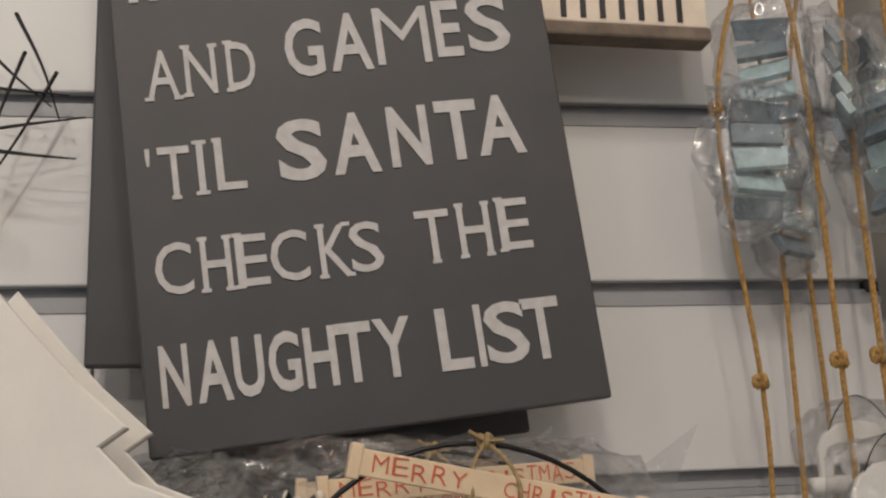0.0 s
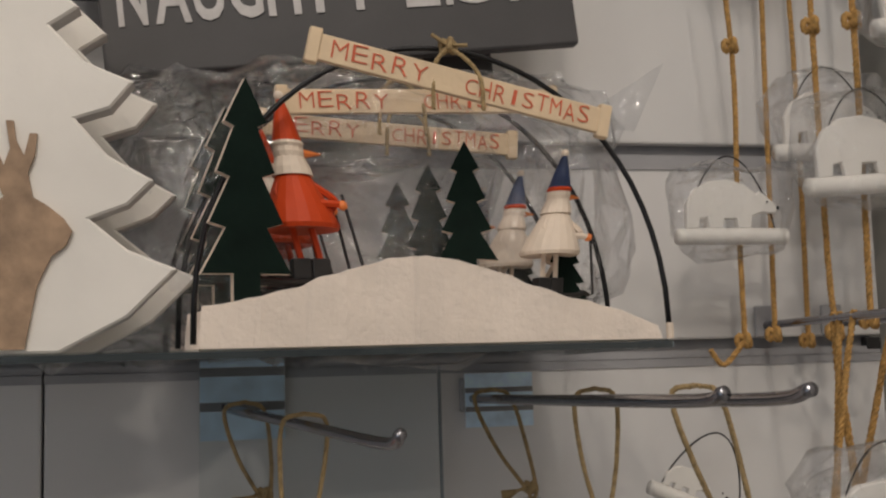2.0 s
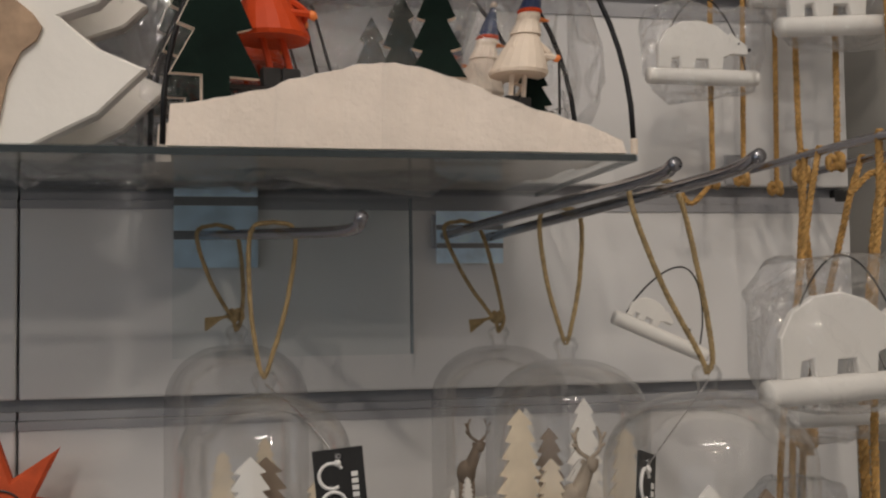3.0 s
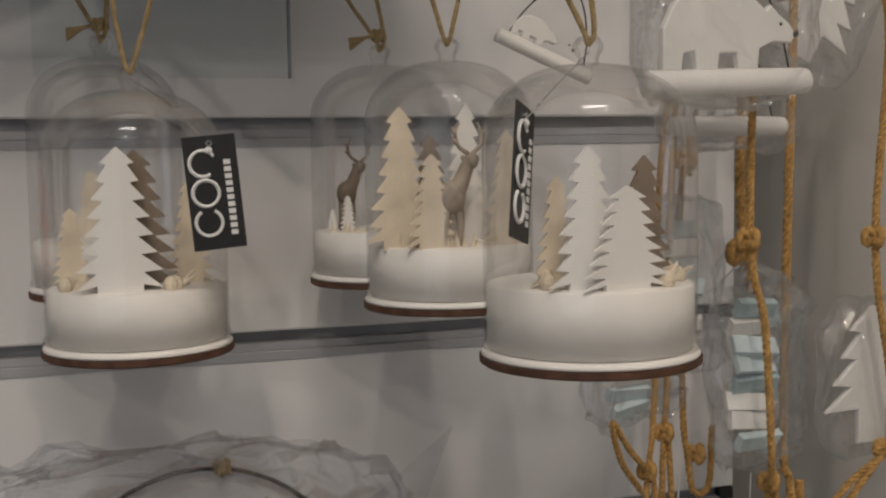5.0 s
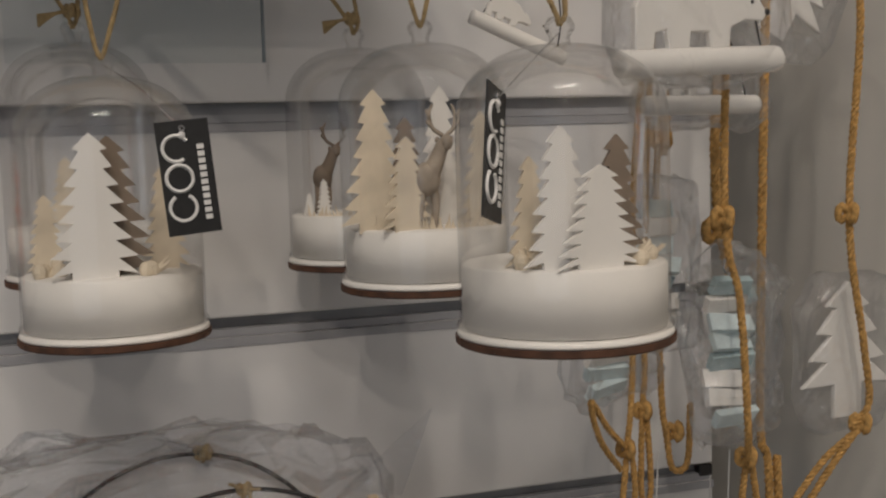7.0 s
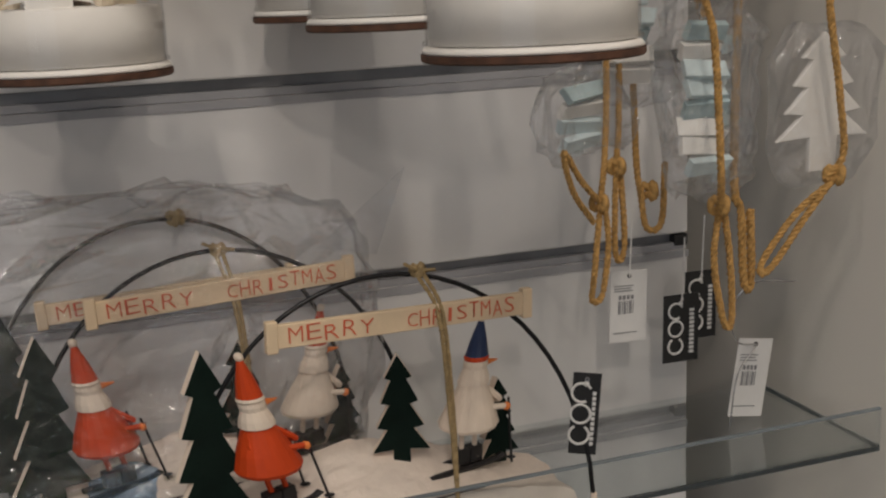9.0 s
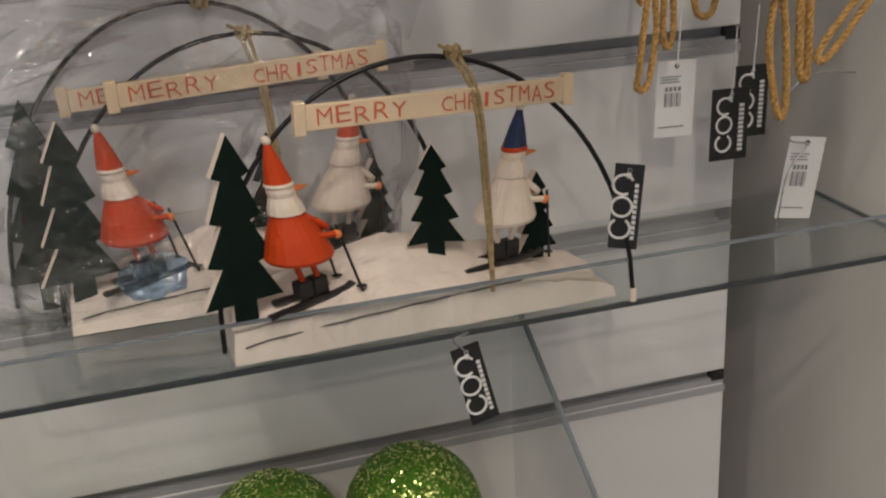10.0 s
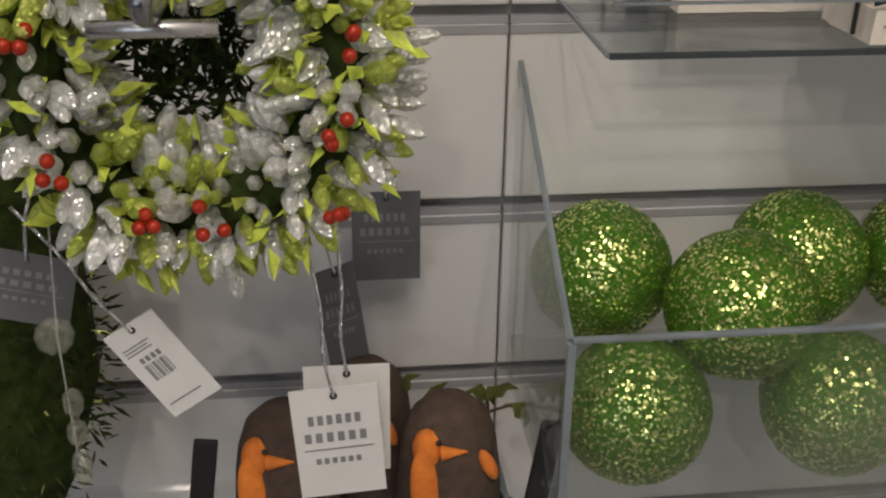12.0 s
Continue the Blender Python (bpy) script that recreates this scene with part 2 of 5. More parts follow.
def knot(c, r, bm, mi=0):
    """A lumpy overhand knot."""
    pts = []
    for i in range(25):
        a = i / 24 * 2 * math.pi
        pts.append((c[0] + r * 0.55 * (math.sin(a) + 0.9 * math.sin(2 * a)), c[1] + r * 0.5 * (math.cos(a) - 0.9 * math.cos(2 * a)), c[2] - r * 0.75 * math.sin(3 * a)))
    return tube(pts, r * 0.42, 6, bm, mi)


def ball(c, r, bm=None, mi=0, u=16, v=10, sz=1.0):
    own = bmesh.new()
    bmesh.ops.create_uvsphere(own, u_segments=u, v_segments=v, radius=r)
    return merge(own, bm, mi, Matrix.Translation(c) @ Matrix.Diagonal((1, 1, sz, 1)))


def cone(c, r0, r1, h, bm=None, mi=0, seg=16, m=None):
    own = bmesh.new()
    bmesh.ops.create_cone(own, cap_ends=True, segments=seg, radius1=r0, radius2=max(r1, 1e-4), depth=h)
    t = Matrix.Translation(c) @ (m or Matrix()) @ Matrix.Translation((0, 0, h / 2))
    return merge(own, bm, mi, t)


def text(body, x0, x1, z, height, y, material, parent, slope=0.0, bold=0.02, depth=0.0004, name="lettering"):
    cu = bpy.data.curves.new(name, "FONT")
    cu.body, cu.size, cu.offset, cu.extrude, cu.resolution_u = body, 1.0, bold, 0.02, 3
    ob = bpy.data.objects.new(name, cu)
    scene.collection.objects.link(ob)
    me = bpy.data.meshes.new_from_object(ob.evaluated_get(bpy.context.evaluated_depsgraph_get()))
    bpy.data.objects.remove(ob)
    co = np.array([v.co[:] for v in me.vertices])
    lo, hi = co.min(0), co.max(0)
    for v in me.vertices:
        u = (v.co.x - lo[0]) / (hi[0] - lo[0])
        w = (v.co.y - lo[1]) / (hi[1] - lo[1])
        x = x0 + (x1 - x0) * u
        v.co = (x - w * height * slope, y - depth * (1 if v.co.z > 0 else 0), z + slope * (x - x0) + w * height)
    me.materials.clear()
    me.materials.append(material)
    out = new(name, me)
    out.parent = parent
    return out


def film(w, d, h, seed, parent, name="plastic_bag", crush=0.006, n=14, label="clear crinkled cellophane bag"):
    """A crumpled clear pouch, w x d x h, its base at the origin."""
    bm = bmesh.new()
    bmesh.ops.create_uvsphere(bm, u_segments=n * 2, v_segments=n, radius=1)
    for v in bm.verts:
        x, y, z = v.co
        x, y, z = [math.copysign(abs(c) ** 0.55, c) for c in (x, y, z)]
        p = Vector((x * w / 2, y * d / 2, (z + 1) * h / 2))
        p += crush * noise.noise_vector(p * 60 + Vector((seed * 7.1, 0, 0)))
        p += crush * 0.6 * noise.noise_vector(p * 170 + Vector((seed * 3.3, 5, 0)))
        v.co = p
    return part(name, bm, FILM, parent, label)


def fir(h, w, tiers, rnd=None, trunk=0.12, tw=0.12):
    """Outline of a stepped fir tree, base at z = 0."""
    right = []
    for i in range(tiers):
        z0 = h * (1 - (1 - trunk) * (i) / tiers)
        z1 = h * (1 - (1 - trunk) * (i + 1) / tiers)
        out = w / 2 * (0.30 + 0.70 * (i + 1) / tiers)
        inn = out * 0.56
        if i == 0:
            right.append((0.0, h))
        right.append((out * (rnd.uniform(0.94, 1.06) if rnd else 1), z1 + (z0 - z1) * 0.10))
        right.append((inn if i < tiers - 1 else w * tw / 2, z1 - (0 if i < tiers - 1 else -0.002)))
    right.append((w * tw / 2, 0))
    left = [(-x, z) for x, z in right[1:]][::-1]
    return right + left


# ---------------------------------------------------------------- the shop round the display
def slab(name, x0, x1, y0, y1, z0, z1, material, label, category, kind="structure"):
    return tagged(part(name, box(x0, x1, y0, y1, z0, z1), material), label, category, "", kind)


slab("floor", -3.0, 2.0, -3.4, 1.0, -0.05, 0.0, FLOORM, "dark grey shop floor", "floor")
slab("ceiling", -3.0, 2.0, -3.4, 1.0, 2.6, 2.65, SHOPWALL, "plain white shop ceiling", "ceiling")
slab("wall_south", -3.0, 2.0, -3.5, -3.4, 0.0, 2.6, SHOPWALL, "plain grey shop wall", "wall")
slab("wall_west", -3.1, -3.0, -3.4, 1.0, 0.0, 2.6, SHOPWALL, "plain grey shop wall", "wall")
slab("wall_aisle", 2.0, 2.1, -3.4, 1.0, 0.0, 2.6, SHOPWALL, "plain grey shop wall", "wall")
slab("wall_back", -3.0, 2.0, 1.0, 1.1, 0.0, 2.6, SHOPWALL, "plain wall behind the slatted display", "wall")
slab("wall_east", 0.832, 0.86, -1.2, 1.0, 0.0, 2.6, PANEL, "plain cream-grey painted side panel of the display", "wall")

wall = thing("wall_north", 0, 0.6, 0, "white laminate slatwall with grey grooves", "slatwall", kind="structure")
part("backing", box(-2.2, 0.770, 0.007, 0.020, 0, 2.6), GROOVE, wall)
SEAM = 0.355
for x0, x1 in ((-2.2, SEAM - 0.0006), (SEAM + 0.0006, 0.772)):
    bms = bmesh.new()
    box(x0, x1, 0, 0.0066, 0.00, 0.0905, 0.0012, bms)
    slat = part("slat", bms, SLAT, wall).data
    ins = bmesh.new()
    box(x0, x1, 0.0015, 0.0066, 0.0908, 0.0945, 0, ins)
    box(x0, x1, -0.0008, 0.0, 0.0865, 0.0905, 0, ins)
    strip = part("groove_insert", ins, INSERT, wall).data
    for k in range(25):
        z = 1.62 - 0.1 * (k - 8)
        if k:
            shared("slat", slat, wall, pose(0, 0, z - 0.0955))
            shared("groove_insert", strip, wall, pose(0, 0, z - 0.0955))
for k in range(25):
    z = 1.62 - 0.1 * (k - 8)
    part("groove_end", box(0.764, 0.7728, 0.0012, 0.0066, z - 0.003, z + 0.0035, 0.0008), BLACK, wall)

# ---------------------------------------------------------------- clear shelves and trays
def acrylic_shelf(x0, x1, y0, y1, z, lip, label, name="acrylic_shelf", leftedge=True):
    t = thing(name, (x0 + x1) / 2, (y0 + y1) / 2, z, label, "shelf")
    w, d = (x1 - x0) / 2, (y1 - y0) / 2
    part("sheet", box(-w, w, -d, d, 0, 0.003), ACRYLIC, t)
    part("front_edge", box(-w, w, -d - 0.0015, -d, -0.0003, 0.0022), ACRYLEDGE, t, "clear cut edge, its dark line painted")
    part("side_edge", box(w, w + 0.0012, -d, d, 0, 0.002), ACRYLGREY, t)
    if leftedge:
        part("side_edge", box(-w - 0.0012, -w, -d, d, 0, 0.002), ACRYLGREY, t)
    if lip:
        part("front_lip", box(-w, w, -d - 0.0015, -d + 0.001, 0.0023, lip), ACRYLIC, t)
        part("lip_edge", box(-w, w, -d - 0.0015, -d + 0.0005, lip, lip + 0.0011), ACRYLGREY, t, "thin upper edge with a painted gleam")
    return t


acrylic_shelf(0.05, 0.598, 0.466, 0.599, 1.3180, 0.0, "clear acrylic shelf under the wooden trees", leftedge=False)
acrylic_shelf(0.378, 0.8205, 0.5, 0.599, 0.9265, 0.0215, "clear acrylic shelf with an upturned front lip")


def acrylic_tray(x0, x1, y0, y1, z0, z1, label, back=True):
    t = thing("acrylic_tray", (x0 + x1) / 2, (y0 + y1) / 2, z0, label, "tray")
    w, d, h = (x1 - x0) / 2, (y1 - y0) / 2, z1 - z0
    base = part("base", box(-w, w, -d, d, 0, 0.003), ACRYLIC, t)
    if back:
        base.matrix_local = pose(0, 0, 0.0085, 13)
    part("front_panel", box(-w, w, -d - 0.003, -d, 0, h), ACRYLIC, t)
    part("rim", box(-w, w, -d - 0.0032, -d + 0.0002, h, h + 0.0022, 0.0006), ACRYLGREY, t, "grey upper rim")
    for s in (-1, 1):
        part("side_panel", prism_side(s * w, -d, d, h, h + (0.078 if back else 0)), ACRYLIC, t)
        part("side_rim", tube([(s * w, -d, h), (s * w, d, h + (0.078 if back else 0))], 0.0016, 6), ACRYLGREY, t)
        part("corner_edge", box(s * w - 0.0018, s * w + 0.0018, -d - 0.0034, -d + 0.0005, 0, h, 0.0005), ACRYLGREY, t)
    return t


def prism_side(x, y0, y1, h0, h1):
    bm = bmesh.new()
    a = [bm.verts.new((x - 0.0014, y, z)) for y, z in ((y0, 0.003), (y1, 0.003), (y1, h1), (y0, h0))]
    b = [bm.verts.new((x + 0.0014, y, z)) for y, z in ((y0, 0.003), (y1, 0.003), (y1, h1), (y0, h0))]
    bm.faces.new(a)
    bm.faces.new(b[::-1])
    for i in range(4):
        bm.faces.new((a[i], b[i], b[(i + 1) % 4], a[(i + 1) % 4]))
    bmesh.ops.recalc_face_normals(bm, faces=bm.faces)
    return bm


acrylic_tray(0.361, 0.641, 0.462, 0.598, 0.718, 0.819, "clear acrylic tray filled with green glitter baubles")
acrylic_tray(0.02, 0.346, 0.462, 0.598, 0.655, 0.705, "shallow clear acrylic tray holding robin figures", back=False)


# ---------------------------------------------------------------- signs
def board(x, y, z, w, h, turn, label, name="slogan_sign"):
    t = thing(name, x, y, z, label, "sign", ry=turn)
    part("panel", box(0, w, 0, 0.008, 0, h, 0.0012), SLATE, t)
    return t


def word(sign, body, spans, z, rise, cap, bold, serif=False):
    """Each capital between its own two edges on a rising line; serif: short bars across the stem ends."""
    ends = {"A": ((0.04, 0), (0.96, 0)), "N": ((0.06, 0), (0.06, 1), (0.94, 1)), "D": ((0.08, 0), (0.08, 1)), "T": ((0.5, 0),), "I": ((0.5, 0), (0.5, 1)), "L": ((0.1, 1),),
            "H": ((0.09, 0), (0.09, 1), (0.91, 0), (0.91, 1)), "E": ((0.08, 0), (0.08, 1)), "K": ((0.08, 0), (0.08, 1), (0.92, 0), (0.92, 1))}
    for ch, (x0, x1) in zip(body, spans):
        zz, tall = (z + rise * (x0 - spans[0][0]), cap) if ch != "'" else (z + cap * 0.66, cap * 0.34)
        ob = text(ch, x0, x1, zz, tall, -0.0002, CHALK, sign, 0.0, bold if ch != "M" else -0.006, 0.0005, "letter")
        if serif:
            bm = bmesh.new()
            bm.from_mesh(ob.data)
            half = 0.0022 if ch != "I" else 0.0032
            for u, w in ends.get(ch, ()):
                xc, zc = x0 + (x1 - x0) * u, zz + tall * w
                box(xc - half, xc + half, -0.00069, -0.0002, zc - 0.0010, zc + 0.0010, 0.0003, bm)
            bm.to_mesh(ob.data)
            bm.free()


bpy.context.view_layer.update()
back_sign = board(0.355, 0.568, 1.4805, 0.206, 0.30, 0.5, "dark grey painted wooden slogan sign leaning behind another")
front_sign = board(0.3865, 0.540, 1.4365, 0.2075, 0.30, -5.8, "dark grey wooden slogan sign with white capital lettering, tilted")
bpy.context.view_layer.update()
word(front_sign, "NAUGHTY", ((0.0076, 0.0197), (0.0228, 0.0378), (0.0388, 0.0519), (0.0539, 0.0680), (0.0700, 0.0841), (0.0842, 0.1002), (0.1012, 0.1183)), 0.0207, 0.010, 0.0270, 0.022)
word(front_sign, "LIST", ((0.1303, 0.1455), (0.1483, 0.1514), (0.1524, 0.1725), (0.1705, 0.1886)), 0.0214, 0.0, 0.0286, 0.018)
word(front_sign, "CHECKS", ((0.0095, 0.0257), (0.0296, 0.0427), (0.0448, 0.0590), (0.0600, 0.0771), (0.0821, 0.0962), (0.0961, 0.1112)), 0.0696, 0.012, 0.0236, 0.006, True)
word(front_sign, "THE", ((0.1274, 0.1435), (0.1475, 0.1627), (0.1668, 0.1820)), 0.0720, 0.05, 0.0246, 0.006, True)
word(front_sign, "'TIL", ((0.0097, 0.0117), (0.0151, 0.0291), (0.0323, 0.0353), (0.0403, 0.0536)), 0.1134, 0.06, 0.0240, 0.006, True)
word(front_sign, "SANTA", ((0.0686, 0.0908), (0.0938, 0.1160), (0.1210, 0.1402), (0.1443, 0.1645), (0.1635, 0.1867)), 0.1163, 0.045, 0.0298, 0.026)
word(front_sign, "AND", ((0.0137, 0.0280), (0.0310, 0.0452), (0.0502, 0.0633)), 0.1610, 0.05, 0.0236, 0.006, True)
word(front_sign, "GAMES", ((0.0777, 0.0959), (0.0989, 0.1191), (0.1212, 0.1475), (0.1506, 0.1637), (0.1668, 0.1881)), 0.1668, 0.07, 0.0292, 0.016)
for x in (0.009, 0.018, 0.032, 0.047):
    part("letter", box(x, x + 0.0042, -0.0007, -0.0002, 0.2085 + x * 0.05, 0.232, 0.0003), CHALK, front_sign)
rear = board(0.4500, 0.582, 1.4360, 0.1145, 0.12, -5.0, "small dark painted board behind the tilted slogan sign", "plank_sign")
bpy.context.view_layer.update()

hung = thing("hanging_plank_sign", 0.575, 0.556, 1.652, "cream plank sign with a dark weathered lower edge", "sign", ry=1)
part("plank", box(0, 0.092, 0, 0.012, 0, 0.075, 0.001), CREAM, hung)
part("lower_edge", box(-0.001, 0.093, -0.002, 0.013, -0.008, -0.0002, 0.0015), OLDWOOD, hung, "rough dark wooden edge")
for i in range(7):
    part("letter_bar", box(0.012 + i * 0.0105, 0.015 + i * 0.0105, -0.0008, -0.0001, 0.0025, 0.02), BLACK, hung)


# ---------------------------------------------------------------- white fir boards with a stag
def fir_board(x, y, z, h, w, tiers, label, seed, stag=True, rz=0):
    rnd = random.Random(seed)
    t = thing("fir_board", x, y, z, label, "wooden tree", "white fir boards on the shelf", rz=rz)
    side = [(0.047, 0.0), (0.070, 0.012), (0.087, 0.029), (0.070, 0.036), (0.057, 0.047), (0.070, 0.052), (0.079, 0.061), (0.063, 0.070), (0.052, 0.083),
            (0.064, 0.087), (0.072, 0.097), (0.055, 0.104), (0.043, 0.117), (0.053, 0.124), (0.034, 0.142), (0.018, 0.160)]
    bm = prism(side + [(0, 0.182)] + [(-a, b) for a, b in side[::-1]], 0.011, 0.0009)
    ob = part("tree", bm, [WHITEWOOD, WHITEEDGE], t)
    # The cut sides get a greyer, more mottled white than the faces.
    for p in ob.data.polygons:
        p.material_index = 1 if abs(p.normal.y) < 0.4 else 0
    if stag:
        body = [(-0.045, 0), (0.0, 0), (0.004, 0.022), (0.0085, 0.032), (0.0135, 0.036), (0.0155, 0.041), (0.0125, 0.0455), (0.007, 0.050), (0.0022, 0.053),
                (0.0005, 0.0615), (0.0028, 0.068), (0.0035, 0.0755), (0.001, 0.0755), (-0.0008, 0.0675), (-0.0035, 0.073), (-0.0045, 0.080), (-0.007, 0.080),
                (-0.0055, 0.070), (-0.0075, 0.064), (-0.0105, 0.0705), (-0.013, 0.0705), (-0.0105, 0.0605), (-0.0075, 0.053), (-0.0125, 0.048), (-0.026, 0.043), (-0.043, 0.034)]
        part("stag_cutout", prism([(q + 0.036, r + 0.0015) for q, r in body], 0.0018, 0.0, None, 0, -0.0019), DEERWOOD, t, "brown wooden stag silhouette")
    return t


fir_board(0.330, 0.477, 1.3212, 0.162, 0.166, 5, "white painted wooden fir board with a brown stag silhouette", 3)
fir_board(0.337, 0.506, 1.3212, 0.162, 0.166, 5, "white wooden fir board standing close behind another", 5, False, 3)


# ---------------------------------------------------------------- ski scenes
def hill_height(u, v, hump, back):
    return 0.0165 - 0.0045 * u + (back + (1 - back) * v) * hump * math.exp(-(((u - 0.47) / 0.27) ** 2)) - 0.0075 * abs(2 * u - 1) ** 5 * (0.35 + 0.65 * u)


def hill(w, d, seed, hump=0.0155, back=0.2):
    """A plaster slope: flat base, rough sides, humped top."""
    bm = bmesh.new()
    n, m = 56, 12
    top, bot = [], []
    for j in range(m + 1):
        rt, rb = [], []
        for i in range(n + 1):
            u, v = i / n, j / m
            x, y = (u - 0.5) * w, (v - 0.5) * d
            inset = 0.0022 * noise.noise((x * 60 + seed, y * 60, 0)) + 0.0008 * noise.noise((x * 260 + seed, y * 260, 3))
            z = hill_height(u, v, hump, back) + 0.0009 * noise.noise((x * 130, y * 130, seed)) + 0.0005 * noise.noise((x * 420, y * 420, seed))
            rt.append(bm.verts.new((x * 0.985 + inset, y * 0.97 + inset, z)))
            rb.append(bm.verts.new((x + inset, y + inset * 0.5, 0)))
        top.append(rt)
        bot.append(rb)
    for g, flip in ((top, False), (bot, True)):
        for j in range(m):
            for i in range(n):
                f = [g[j][i], g[j][i + 1], g[j + 1][i + 1], g[j + 1][i]]
                bm.faces.new(f[::-1] if flip else f)
    for i in range(n):
        bm.faces.new((bot[0][i], bot[0][i + 1], top[0][i + 1], top[0][i]))
        bm.faces.new((bot[m][i + 1], bot[m][i], top[m][i], top[m][i + 1]))
    for j in range(m):
        bm.faces.new((bot[j + 1][0], bot[j][0], top[j][0], top[j + 1][0]))
        bm.faces.new((bot[j][n], bot[j + 1][n], top[j + 1][n], top[j][n]))
    bmesh.ops.recalc_face_normals(bm, faces=bm.faces)
    return bm


def skier(coat, hat, legs, h, turn, lean=0.0):
    """A turned wooden bird on skis, one mesh."""
    bm = bmesh.new()
    k = h / 0.064
    lathe([(0, 0.0195), (0.0128, 0.0185), (0.0134, 0.0200), (0.0108, 0.027), (0.0064, 0.0365), (0.0036, 0.0425), (0, 0.043)], 20, bm, 0)
    ball((0, 0, 0.0455), 0.0054, bm, 1, 14, 10, 1.0)
    lathe([(0.0042, 0.0408), (0.0052, 0.0415), (0.0042, 0.0424)], 14, bm, 5)
    lathe([(0.0050, 0.0478), (0.0052, 0.0490), (0.0036, 0.056), (0.0012, 0.064), (0, 0.0648)], 14, bm, 2)
    lathe([(0.0052, 0.0472), (0.0057, 0.0482), (0.0052, 0.0492)], 14, bm, 5 if hat is NAVY else 1)
    cone((0.0048, -0.0008, 0.0452), 0.0016, 0.0003, 0.0062, bm, 3, 8, pose(0, 0, 0, 0, 90, 0))
    for s in (-1, 1):
        tube([(s * 0.0034, 0, 0.021), (s * 0.0034 + 0.001, -0.001, 0.0085)], 0.0012, 6, bm, 4)
        box(s * 0.0034 - 0.0024, s * 0.0034 + 0.0042, -0.0032, 0.0022, 0.0016, 0.0088, 0.0006, bm, 6)
        sk = spline([(s * 0.0042 - 0.017, s * 0.001, 0.0013), (s * 0.0042, 0, 0.0008), (s * 0.0042 + 0.017, 0, 0.0015), (s * 0.0042 + 0.0225, 0, 0.0042)], 5)
        own = bmesh.new()
        tube([(p.x, p.y + s * 0.0042, p.z) for p in sk], 0.0021, 6, own)
        for v in own.verts:
            v.co.z = v.co.z * 0.55 + 0.0002
        merge(own, bm, 6)
        tube(spline([(s * 0.0062, -0.002, 0.034), (s * 0.0092 + 0.003, -0.0045, 0.0285), (0.0125, s * 0.006 - 0.003, 0.0265)], 4), 0.0013, 6, bm, 0)
        ball((0.0132, s * 0.006 - 0.003, 0.0262), 0.0018, bm, 3, 8, 6)
        tube([(0.0135, s * 0.006 - 0.003, 0.030), (0.0175, s * 0.008 - 0.003, 0.0008)], 0.0006, 5, bm, 6)
        lathe([(0, 0.0), (0.0022, 0.0002), (0, 0.0006)], 8, bm, 6, (0.0172, s * 0.0078 - 0.003, 0.003))
    ball((0, 0, 0.0652), 0.0019, bm, 1, 8, 6)
    lathe([(0.0050, 0.0440), (0.0066, 0.0400), (0.0072, 0.0372), (0.0060, 0.0372)], 14, bm, 1 if hat is RED and coat is RED else 0)
    for v in bm.verts:
        v.co.x += lean * max(0.0, v.co.z - 0.006)
    bm.transform(Matrix.Rotation(radians(turn), 4, "Z") @ Matrix.Scale(k, 4))
    return bm, [coat, CREAM, hat, ORANGE, legs, RED, BLACK]


